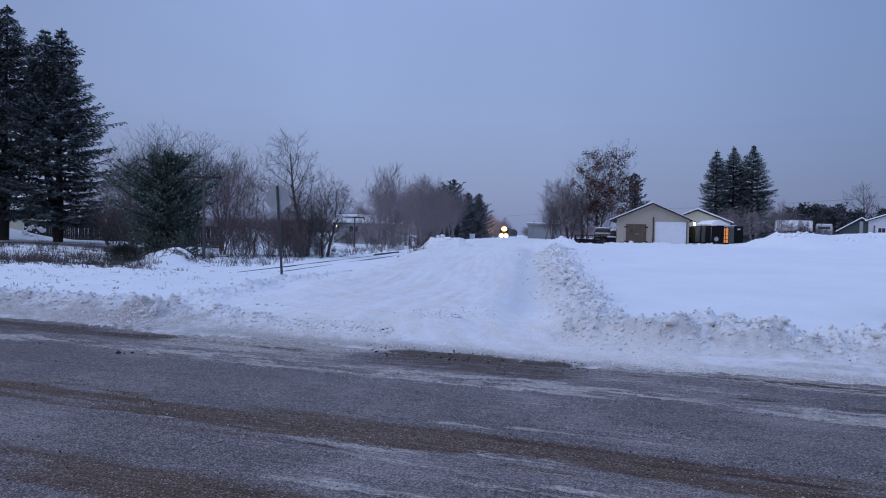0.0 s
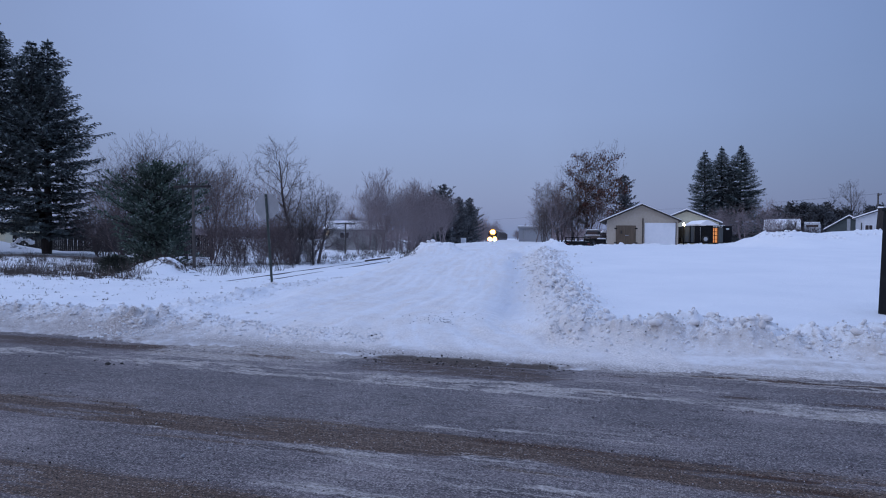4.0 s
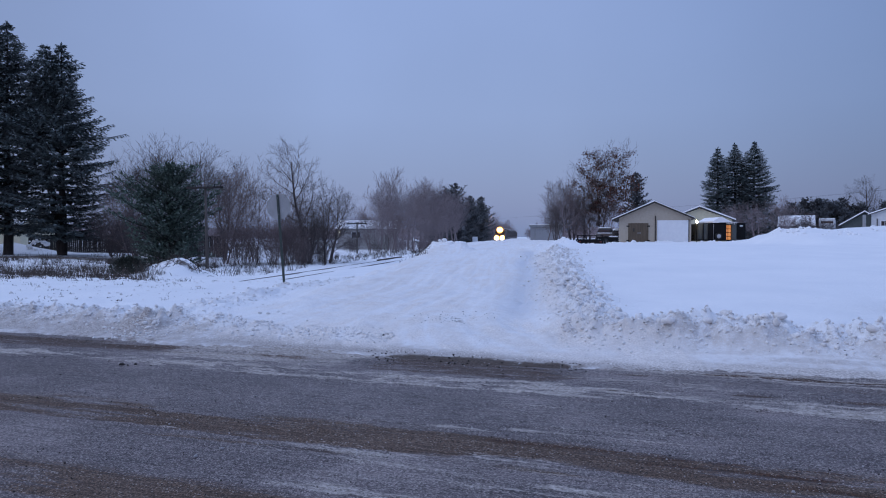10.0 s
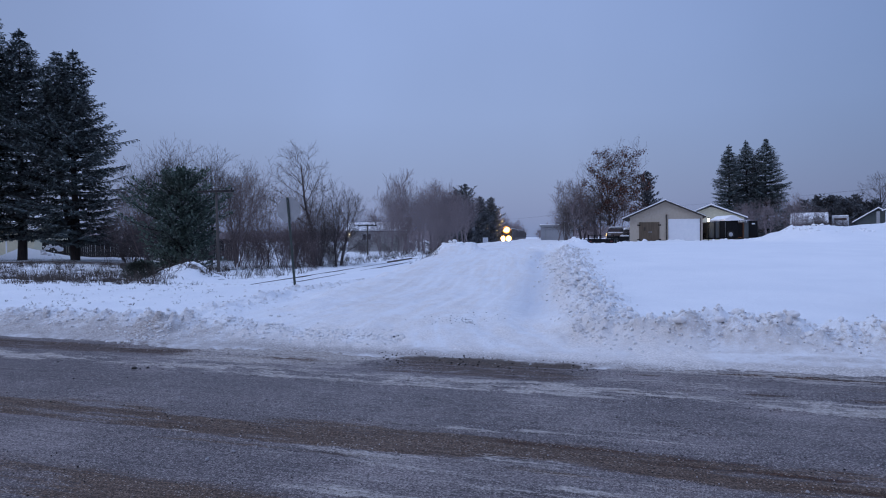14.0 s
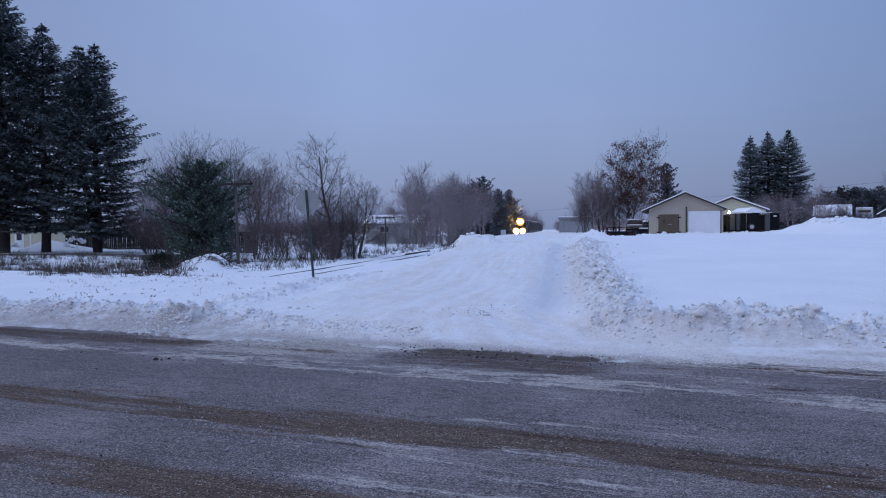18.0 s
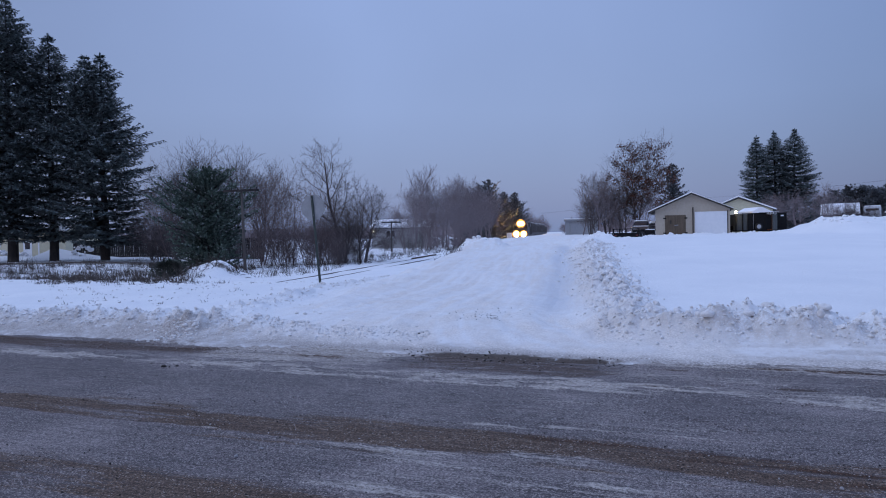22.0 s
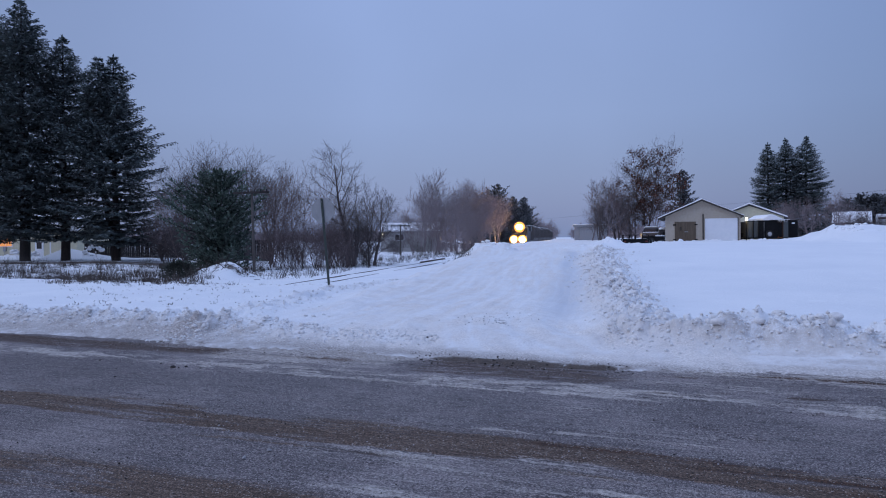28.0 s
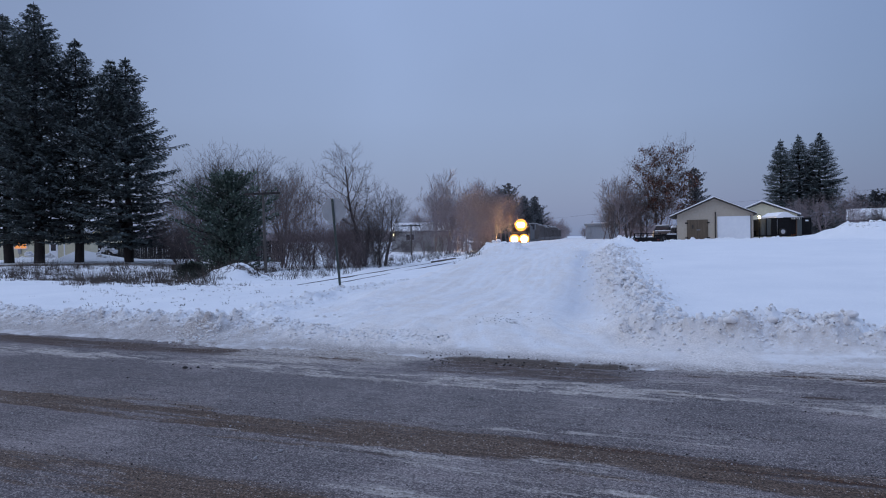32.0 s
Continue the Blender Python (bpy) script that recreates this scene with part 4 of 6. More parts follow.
def oak(m):
    """A bare-topped oak that still holds dead leaves low down."""
    ob = empty("oak_tree", m, "oak holding rust-brown dead leaves", "tree")
    me = bare_tree_mesh("trunk", 53, 13.6, 0.72, 3, TWIG, trunks=2, lean=0.16, kids=(17, 8, 6), twig=0.013, low=0.22)
    part("trunk", me, None, ob)
    random.seed(9)
    V, F = [], []
    tips = [v.co.copy() for v in me.vertices if v.co.z > 2.6 and math.hypot(v.co.x, v.co.y) < 5.6]
    tips.sort(key=lambda v: v.z)
    heights = [v.z for v in tips]
    for k in range(640):
        level = rnd(3.0, 13.0)
        if level > 9.0 and random.random() < 0.62:
            continue
        near = int(np.searchsorted(heights, level)) + random.randint(-300, 300)
        c = tips[max(0, min(len(tips) - 1, near))]
        for j in range(random.randint(6, 40)):
            p = c + Vector((random.gauss(0, 0.26), random.gauss(0, 0.26), random.gauss(0, 0.22)))
            d = Vector((rnd(-1, 1), rnd(-1, 1), rnd(-1, 0.4))).normalized()
            spray(V, F, p, d, rnd(0.14, 0.27), rnd(0.06, 0.11), 0.2)
    part("leaves", mesh_of("leaves", V, F, OAK), None, ob, "dead rust-brown leaves")


oak(place(23.0, 102.0, 30))
conifer("pine_tree", 52, 10.2, 4.0, place(28.9, 106), "dark pine behind the garage", HAZY_PINE, 0.6, 9, 1.3, 0.6, 0.1, pine=True, big=1.3, ragged=0.4)


def far_woods():
    random.seed(77)
    grp = "pines along the far track"
    p = conifer("pine_tree", 61, 13.3, 5.4, place(2.4, 148), "dark pine among the frosted trees", HAZY_PINE, 0.85, 10, 1.3, 0.42, 0.06, pine=True, group=grp, big=1.7, ragged=0.5)
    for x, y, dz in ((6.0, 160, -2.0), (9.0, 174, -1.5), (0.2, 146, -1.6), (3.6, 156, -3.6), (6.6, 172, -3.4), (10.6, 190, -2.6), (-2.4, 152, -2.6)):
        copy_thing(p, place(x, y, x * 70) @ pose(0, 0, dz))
    hedge = conifer("pine_tree", 62, 7.6, 4.0, place(72, 128), "dark rounded pine in the far hedge", HAZY_PINE, 0.6, 8, 1.3, 0.45, 0.02, pine=True, group="far hedge of pines", big=1.5, ragged=0.3)
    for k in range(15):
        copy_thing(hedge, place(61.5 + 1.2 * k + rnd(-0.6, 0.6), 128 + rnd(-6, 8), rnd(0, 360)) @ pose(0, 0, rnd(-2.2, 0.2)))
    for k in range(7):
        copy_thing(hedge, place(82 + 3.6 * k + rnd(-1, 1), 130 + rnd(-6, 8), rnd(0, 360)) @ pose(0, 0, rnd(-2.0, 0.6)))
    # woods on the horizon, their haze put into the pale twig colour
    V, F = [], []
    for k in range(5200):
        a = rnd(-0.95, 0.95)
        dist = rnd(330, 520)
        x, y = math.sin(a) * dist, math.cos(a) * dist
        if abs(x - track_x(y)) < 9:
            continue
        h = rnd(5, 10) + 2.5 * float(fbm(np.array([x * 0.02]), np.array([y * 0.02]))[0])
        z0 = ground_z(x, y)
        for j in range(5):
            c = Vector((x + rnd(-2.6, 2.6), y + rnd(-1.8, 1.8), z0 + h * rnd(0.0, 0.62)))
            spray(V, F, c, Vector((rnd(-0.5, 0.5), rnd(-0.5, 0.5), 1)).normalized(), h * rnd(0.16, 0.34), rnd(0.35, 0.9), 0)
    ob = new("far_woods", mesh_of("far_woods", V, F, FROST_HAZE_TWIG))
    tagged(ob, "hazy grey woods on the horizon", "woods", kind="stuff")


far_woods()


# ---- the railway ----
def railway():
    for side, label in ((-0.7175, ""), (0.7175, "")):
        V, F = [], []
        prof = [(-0.07, 0.0), (-0.07, 0.02), (-0.012, 0.05), (-0.012, 0.12), (-0.036, 0.13), (-0.036, 0.165), (0.036, 0.165), (0.036, 0.13), (0.012, 0.12), (0.012, 0.05), (0.07, 0.02), (0.07, 0.0)]
        ys = list(np.arange(26, 90, 1.0)) + list(np.arange(90, 700, 6.0))
        for y in ys:
            for px, pz in prof:
                V.append((track_x(y) + side + px, y, RAIL_Z - 0.165 + pz))
        n = len(prof)
        for i in range(len(ys) - 1):
            for k in range(n):
                F.append((i * n + k, i * n + (k + 1) % n, (i + 1) * n + (k + 1) % n, (i + 1) * n + k))
        ob = new("rail", mesh_of("rail", V, F, STEEL))
        tagged(ob, "rusty steel rail half buried in snow", "rail", "railway rails", "structure")


railway()
V0, V1 = 246.0, 4.1


def train_pose(t, back):
    y = V0 - V1 * t
    d = Vector((0.1404, 1, 0)).normalized()
    return pose(track_x(y) + d.x * back, y + d.y * back, RAIL_Z, 0, 0, -math.degrees(math.atan(0.1404)))


LOCO = surface("dark_engine_paint", (0.030, 0.030, 0.034), (0.065, 0.064, 0.068), 3, 0.5)
CAR_A = surface("brown_grey_car_paint", (0.10, 0.086, 0.082), (0.17, 0.147, 0.138), 3, 0.7)
LAMP = glow("headlamp_glass", (1.0, 0.60, 0.22), 480)
# emissive orange for added discs that imitate the glare around the headlamps
HALO = glow("headlamp_halo", (1.0, 0.40, 0.085), 1.25)
MOVING = []


def axle(parent, y):
    bm = bmesh.new()
    for x in (-0.75, 0.75):
        cyl((x - 0.06, 0, 0), (x + 0.06, 0, 0), 0.5, 0.5, 20, bm)
        cyl((x - 0.09 * (1 if x > 0 else -1), 0, 0), (x - 0.03 * (1 if x > 0 else -1), 0, 0), 0.53, 0.53, 20, bm)
    cyl((-0.75, 0, 0), (0.75, 0, 0), 0.09, 0.09, 10, bm)
    return part("wheelset", bm, STEEL, parent, m=pose(0, y, 0.5))


def locomotive():
    ob = empty("locomotive", train_pose(0, 0), "dark diesel locomotive with bright headlights", "locomotive")
    part("frame", box(-1.5, 1.5, 0.6, 19.4, 1.05, 1.45, 0.03), LOCO, ob)
    part("nose", box(-0.95, 0.95, 1.6, 3.6, 1.45, 2.75, 0.12), LOCO, ob)
    part("cab", prism([(-1.5, 1.45), (1.5, 1.45), (1.5, 3.9), (1.1, 4.35), (-1.1, 4.35), (-1.5, 3.9)], 3.6, 5.9, bevel=0.04), LOCO, ob)
    for x in (-1.02, 1.02):
        part("windshield", box(x - 0.36, x + 0.36, 3.565, 3.6, 2.9, 3.6, 0.01), GLASS_DARK, ob)
    part("long_hood", box(-0.92, 0.92, 5.9, 18.6, 1.45, 3.9, 0.12), LOCO, ob)
    part("radiator", box(-1.25, 1.25, 15.0, 18.0, 3.3, 4.3, 0.08), LOCO, ob)
    for y in (8.0, 10.5, 13.0):
        part("fan", cyl((0, y, 3.9), (0, y, 4.1), 0.6, 0.6, 18), LOCO, ob)
    part("fuel_tank", box(-1.3, 1.3, 7.5, 12.5, 0.35, 1.05, 0.15), BLACK, ob)
    part("plow", prism([(-1.4, 0.15), (1.4, 0.15), (1.4, 1.0), (-1.4, 1.0)], 0.25, 0.6, bevel=0.03), BLACK, ob)
    part("coupler", box(-0.15, 0.15, -0.2, 0.4, 0.75, 1.05, 0.04), STEEL, ob)
    for x in (-1.45, 1.45):
        for y in (0.7, 2.0, 3.4):
            part("stanchion", cyl((x, y, 1.45), (x, y, 2.45), 0.02, 0.02, 6), GALV, ob)
        part("handrail", cyl((x, 0.7, 2.45), (x, 3.4, 2.45), 0.02, 0.02, 6), GALV, ob)
        for k in range(4):
            part("step", box(x - 0.3, x + 0.3, 0.62, 0.9, 0.3 + 0.28 * k, 0.34 + 0.28 * k, 0.008), STEEL, ob)
    box_ = part("headlight", box(-0.38, 0.38, 3.42, 3.66, 3.72, 4.22, 0.06), LOCO, ob, "headlight housing on the cab front")
    # added halo discs and oversize lamps: glare put into shape and emission
    part("glow_disc", cyl((0, 3.43, 3.97), (0, 3.40, 3.97), 1.0, 1.0, 24), HALO, box_, "orange disc standing in for the lamp's glare")
    for x in (-0.2, 0.2):
        part("lamp", cyl((x, 3.44, 3.97), (x, 3.38, 3.97), 0.42, 0.42, 20), LAMP, box_, "glowing warm lamp")
    for x in (-0.78, 0.78):
        d = part("ditch_light", box(x - 0.2, x + 0.2, 0.62, 0.9, 1.4, 1.8, 0.04), LOCO, ob, "ditch light on the front walkway")
        part("glow_disc", cyl((x, 0.63, 1.6), (x, 0.60, 1.6), 0.85, 0.85, 24), HALO, d, "orange disc standing in for the lamp's glare")
        part("lamp", cyl((x, 0.62, 1.6), (x, 0.57, 1.6), 0.50, 0.50, 20), LAMP, d, "glowing warm lamp")
    for y0 in (4.0, 15.6):
        for x in (-1.1, 1.1):
            part("truck_side", box(x - 0.08, x + 0.08, y0 - 2.3, y0 + 2.3, 0.35, 0.8, 0.08), BLACK, ob)
        for y in (y0 - 1.65, y0, y0 + 1.65):
            MOVING.append((axle(ob, y), y))
    return ob


def hopper_car(back, tall):
    ob = empty("freight_car", train_pose(0, back), "grey-brown covered freight car in the train", "freight car", "cars of the train")
    part("body", prism([(-1.2, 1.1), (1.2, 1.1), (1.5, 1.9), (1.5, tall - 0.4), (1.0, tall), (-1.0, tall), (-1.5, tall - 0.4), (-1.5, 1.9)], 0.8, 15.6, bevel=0.03), CAR_A, ob)
    for k in range(12):
        y = 1.2 + k * 1.25
        for x in (-1.53, 1.53):
            part("rib", box(x - 0.04, x + 0.04, y - 0.05, y + 0.05, 1.9, tall - 0.4, 0.006), CAR_A, ob)
    part("roof_snow", box(-0.9, 0.9, 0.9, 15.5, tall, tall + 0.07, 0.03), SNOW, ob, "thin snow on the roof")
    part("sill", box(-1.3, 1.3, 0.2, 16.2, 0.9, 1.12, 0.02), BLACK, ob)
    for y0 in (2.4, 14.0):
        for x in (-1.05, 1.05):
            part("truck_side", box(x - 0.08, x + 0.08, y0 - 1.3, y0 + 1.3, 0.35, 0.75, 0.06), BLACK, ob)
        for y in (y0 - 0.9, y0 + 0.9):
            axle(ob, y)
    return ob


engine = locomotive()
cars = [(hopper_car(20.4 + 16.8 * k, h), 20.4 + 16.8 * k) for k, h in enumerate((4.5, 4.3, 4.5, 4.6, 4.2))]


# ---- garage and yard ----
SIDING = surface("tan_siding", (0.41, 0.35, 0.275), (0.49, 0.425, 0.345), 5, 0.8, bump=0.1)
BROWN_DOOR = surface("brown_plywood", (0.085, 0.062, 0.042), (0.145, 0.108, 0.074), 6, 0.85, stretch=(1, 1, 0.2))
WHITE_PAINT = surface("white_door_paint", (0.72, 0.74, 0.77), (0.80, 0.81, 0.83), 3, 0.6)
DARK_TRIM = surface("dark_brown_trim", (0.030, 0.024, 0.020), (0.06, 0.048, 0.04), 8, 0.7)
CREAM = surface("cream_siding", (0.54, 0.50, 0.35), (0.66, 0.61, 0.45), 4, 0.8)
ROOF = surface("dark_shingles", (0.05, 0.05, 0.055), (0.10, 0.10, 0.11), 9, 0.9)


def garage(m):
    ob = empty("garage", m, "tan garage with brown double door and white overhead door", "garage")
    w, dep, eave, peak = 3.42, 8.5, 2.55, 4.15
    part("wall", prism([(-w, -0.3), (w, -0.3), (w, eave), (0, peak - 0.12), (-w, eave)], 0, dep), SIDING, ob)
    for k in range(1, 18):
        z = k * 0.205
        half = w if z < eave else w * (peak - 0.12 - z) / (peak - 0.12 - eave)
        if half > 0.2:
            part("board", box(-half + 0.01, half - 0.01, -0.010, -0.002, z, z + 0.199, 0.002), SIDING, ob)
    for sx, out, deep in ((-1, 4.08, 0.12), (1, 3.74, 0.06)):
        low = peak - 0.439 * out
        slope = [(0, peak), (sx * out, low), (sx * out, low - 0.12), (0, peak - 0.13)]
        part("roof", prism(slope, -0.45, dep + 0.4), ROOF, ob)
        snow = [(0, peak + deep), (sx * (out + 0.04), low + 0.7 * deep), (sx * (out + 0.02), low + 0.005), (0, peak + 0.004)]
        part("roof_snow", prism(snow, -0.47, dep + 0.4), SNOW, ob, "snow lying on the roof")
        fascia = [(0, peak - 0.02), (sx * (out + 0.01), low - 0.01), (sx * (out + 0.01), low - 0.16), (0, peak - 0.17)]
        part("fascia", prism(fascia, -0.50, -0.455), DARK_TRIM, ob)
    door = part("double_door", box(-2.52, -0.57, -0.07, -0.02, 0.05, 2.0, 0.01), BROWN_DOOR, ob, "brown plywood double door")
    for x in (-2.54, -0.55):
        for z in (0.25, 1.7):
            part("hinge", box(x - 0.14, x + 0.14, -0.10, -0.07, z - 0.06, z + 0.06, 0.01), BLACK, door)
    part("handle_plate", box(-2.06, -1.90, -0.085, -0.07, 1.15, 1.5, 0.02), DARK_TRIM, door, "dark worn plate on the door")
    part("latch", box(-1.62, -1.28, -0.10, -0.07, 0.98, 1.05, 0.008), GALV, door)
    part("seam", box(-1.56, -1.54, -0.075, -0.07, 0.05, 2.0, 0), DARK_TRIM, door)
    big = part("overhead_door", box(0.26, 3.2, -0.06, -0.02, 0.0, 2.28, 0.01), WHITE_PAINT, ob, "white panelled overhead door")
    for k in range(4):
        part("panel", box(0.28, 3.18, -0.070, -0.06, 0.01 + 0.567 * k, 0.570 + 0.567 * k, 0.004), WHITE_PAINT, big)
    part("post", cyl((0.1, -0.14, -0.2), (0.1, -0.14, 2.72), 0.06, 0.06, 10), DARK_TRIM, ob)
    part("corner_trim", box(3.36, 3.46, -0.03, 0.08, -0.3, 2.5, 0.01), SIDING, ob)
    part("door_jamb", box(3.205, 3.27, -0.08, -0.012, 0.0, 2.36, 0.008), DARK_TRIM, ob)
    return ob


garage(pose(20.9, 70.0, 1.02, 0, 0, -17))


# ---- stop sign and poles ----
def stop_sign(m):
    ob = empty("stop_sign", m, "grey back of an octagonal stop sign", "road sign")
    part("post", box(-0.035, 0.035, -0.02, 0.02, -0.4, 2.66, 0.006), POST, ob, "leaning green steel post")
    for k in range(16):
        part("bolt_hole", cyl((0, -0.021, 0.2 + 0.15 * k), (0, -0.0205, 0.2 + 0.15 * k), 0.006, 0.006, 6), BLACK, ob)
    bm = bmesh.new()
    r = 0.381 / math.cos(math.pi / 8)
    pts = [(r * math.cos(math.pi / 8 + k * math.pi / 4), 2.29 + r * math.sin(math.pi / 8 + k * math.pi / 4)) for k in range(8)]
    prism(pts, 0.022, 0.026, bm)
    part("sign_plate", bm, GALV, ob, "bare aluminium back of the plate")
    for z in (2.05, 2.55):
        part("bolt", cyl((0, -0.03, z), (0, 0.03, z), 0.012, 0.012, 8), GALV, ob)
    return ob


stop_sign(pose(-4.90, 21.5, 0.27, 0, -4.6, -12))


def pole(m, height, arm, label):
    ob = empty("utility_pole", m, label, "pole", "line poles beside the railway")
    part("mast", cyl((0, 0, -0.6), (0, 0, height), 0.11, 0.08, 10), WOODPOLE, ob)
    part("crossarm", box(-arm, arm, -0.19, -0.07, height - 0.30, height - 0.16, 0.01), BARK, ob)
    for k in range(6):
        x = -arm + 0.15 + k * (2 * arm - 0.3) / 5
        part("insulator", cyl((x, -0.12, height - 0.17), (x, -0.12, height - 0.02), 0.035, 0.025, 8), GLASS_DARK, ob)
    return ob


pole(pose(-15.0, 44.5, -0.45, 0, -1), 5.38, 1.16, "old wooden line pole with one crossarm")
pole(pose(-10.7, 86.5, -0.5), 3.95, 1.2, "old wooden line pole with one crossarm")



# ---- houses ----
PALE = surface("pale_siding", (0.52, 0.53, 0.55), (0.64, 0.65, 0.67), 4, 0.8)
GREY_METAL = surface("grey_sheet_metal", (0.27, 0.28, 0.30), (0.37, 0.38, 0.40), 3, 0.6, 0.2, stretch=(6, 6, 0.2))
DARK_GREEN = surface("dark_green_siding", (0.055, 0.068, 0.068), (0.085, 0.10, 0.10), 3, 0.8)
FENCE = surface("weathered_fence_boards", (0.028, 0.025, 0.025), (0.062, 0.056, 0.054), 7, 0.95, stretch=(1, 1, 0.15), per_piece=0.35)
WARM = glow("lit_window", (1.0, 0.36, 0.10), 0.48)
BULB = glow("yard_lamp_glass", (1.0, 0.74, 0.36), 40)
WIRE = surface("black_cable", (0.03, 0.03, 0.035), (0.05, 0.05, 0.055), 5, 0.7)


def house(m, label, w, dep, eave, peak, wall, along_x=False, over=0.4):
    """Gabled house; the gable faces -y unless the ridge runs along x. Origin at its base."""
    ob = empty("house", m, label, "house")
    if along_x:
        walls = [(0, -1.4), (dep, -1.4), (dep, eave), (dep / 2, peak - 0.1), (0, eave)]
        bm = prism(walls, -w, w)
        bmesh.ops.rotate(bm, cent=(0, 0, 0), matrix=Matrix.Rotation(radians(90), 3, "Z"), verts=bm.verts)
        part("wall", bm, wall, ob)
        for a, b in ((0, 1), (dep, -1)):
            for nm, th, lift, mat_ in (("roof", 0.1, 0.0, ROOF), ("roof_snow", 0.18, 0.104, SNOW)):
                rise = (peak - eave) / (dep / 2)
                e0 = a - b * over
                sl = [(e0, eave - over * rise + lift), (dep / 2, peak + lift), (dep / 2, peak + lift + th), (e0, eave - over * rise + lift + th)]
                bm = prism(sl, -w - 0.3, w + 0.3)
                bmesh.ops.rotate(bm, cent=(0, 0, 0), matrix=Matrix.Rotation(radians(90), 3, "Z"), verts=bm.verts)
                part(nm, bm, mat_, ob, "thick snow on the roof" if nm == "roof_snow" else "")
    else:
        part("wall", prism([(-w, -1.4), (w, -1.4), (w, eave), (0, peak - 0.1), (-w, eave)], 0, dep), wall, ob)
        rise = (peak - eave) / w
        for sx in (-1, 1):
            for nm, th, lift, mat_ in (("roof", 0.1, 0.0, ROOF), ("roof_snow", 0.16, 0.104, SNOW)):
                e0 = sx * (w + over)
                sl = [(0, peak + lift), (e0, eave - over * rise + lift), (e0, eave - over * rise + lift + th), (0, peak + lift + th)]
                part(nm, prism(sl, -0.35, dep + 0.35), mat_, ob, "thick snow on the roof" if nm == "roof_snow" else "")
    return ob


def window(parent, x, z, w, h, y=0.0, lit=False):
    f = part("window", box(x - w / 2 - 0.07, x + w / 2 + 0.07, y - 0.05, y - 0.004, z - 0.07, z + h + 0.07, 0.01), WHITE_PAINT, parent)
    for sx in (-1, 1):
        part("pane", box(x + sx * w / 4 - w / 4 + 0.03, x + sx * w / 4 + w / 4 - 0.03, y - 0.062, y - 0.05, z, z + h, 0), WARM if lit else GLASS_DARK, f, "pane lit warm from inside" if lit else "")


def houses():
    # cream house behind the spruces
    h = house(pose(-52.0, 72.0, -0.15), "long cream house behind the spruces", 8.6, 8.0, 2.95, 4.6, CREAM, True)
    window(h, 0.76, 1.40, 1.4, 0.95, lit=True)
    d = part("door", box(4.0, 4.95, -0.05, -0.004, 0.0, 2.05, 0.01), WHITE_PAINT, h, "white panelled door")
    part("door_pane", box(4.2, 4.75, -0.065, -0.05, 1.1, 1.8, 0.01), GLASS_DARK, d)
    window(h, -3.2, 1.5, 1.4, 1.0)
    part("meter_box", box(0.5, 0.85, -0.16, -0.004, 0.85, 1.35, 0.02), GALV, h, "grey meter box")
    part("pipe", cyl((0.67, -0.08, 0.0), (0.67, -0.08, 0.9), 0.03, 0.03, 8), GALV, h)
    part("corner_trim", box(5.6, 5.75, -0.03, -0.004, -0.3, 2.9, 0), WHITE_PAINT, h)
    # low house beyond the railway thicket
    g = house(pose(-12.4, 112.0, 0.9), "low pale house with a snowy roof behind the thicket", 4.6, 7.0, 1.9, 3.1, surface("faded_siding", (0.34, 0.33, 0.32), (0.44, 0.43, 0.42), 4, 0.85), True)
    window(g, -1.6, 0.5, 1.4, 0.9)
    part("porch_light", cyl((-4.3, -0.2, 1.3), (-4.3, -0.2, 1.4), 0.045, 0.045, 8), BULB, g, "lit porch light")
    # cream gable behind the garage
    c = house(pose(31.2, 86.0, 1.0, 0, 0, -21), "cream gabled house with a snowy roof behind the garage", 3.7, 9.0, 2.75, 4.25, CREAM)
    # low buildings beyond the ridge of snow
    e = house(pose(57.9, 97, 2.4, 0, 0, -32), "dark green shed with a snowy roof", 2.7, 7.0, 1.0, 2.7, DARK_GREEN)
    f = house(pose(60.6, 88.0, 2.2, 0, 0, -34) @ Matrix.Scale(0.94, 4), "white house with a snowy roof beyond the yard", 6.6, 8.0, 2.6, 5.0, PALE)
    window(f, -5.0, 0.55, 0.9, 1.1)
    part("drain_pipe", cyl((-5.9, -0.1, -0.5), (-5.9, -0.1, 2.0), 0.06, 0.06, 8), DARK_TRIM, f)
    part("chimney", box(-7.6, -7.2, -0.8, -0.4, -0.5, 2.5, 0.02), GALV, f, "grey metal stove pipe")
    house(pose(54.0, 108, 2.2, 0, 0, -27), "far low house under snow", 2.3, 6.0, 1.2, 2.6, surface("grey_siding", (0.30, 0.31, 0.33), (0.38, 0.39, 0.41), 4, 0.85), True)
    # metal shed beside the railway
    s = empty("metal_shed", pose(18.6, 128, 0.35, 0, 0, -10), "grey sheet-metal shed beside the railway", "shed")
    part("wall", box(-2.9, 2.9, 0, 6, -0.5, 3.1, 0.02), GREY_METAL, s)
    part("door", box(-1.9, 2.3, -0.05, -0.004, 0.0, 2.55, 0.01), GREY_METAL, s, "grey roller door")
    for x in (-2.0, 2.4):
        part("jamb", box(x - 0.14, x + 0.14, -0.12, -0.052, 0.0, 2.7, 0.01), GALV, s)
    part("lintel", box(-2.14, 2.54, -0.12, -0.052, 2.7, 2.95, 0.01), GALV, s)
    part("roof", box(-3.1, 3.1, -0.3, 6.3, 3.1, 3.45, 0.03), GALV, s)
    part("roof_snow", box(-3.05, 3.05, -0.25, 6.2, 3.45, 3.6, 0.05), SNOW, s)
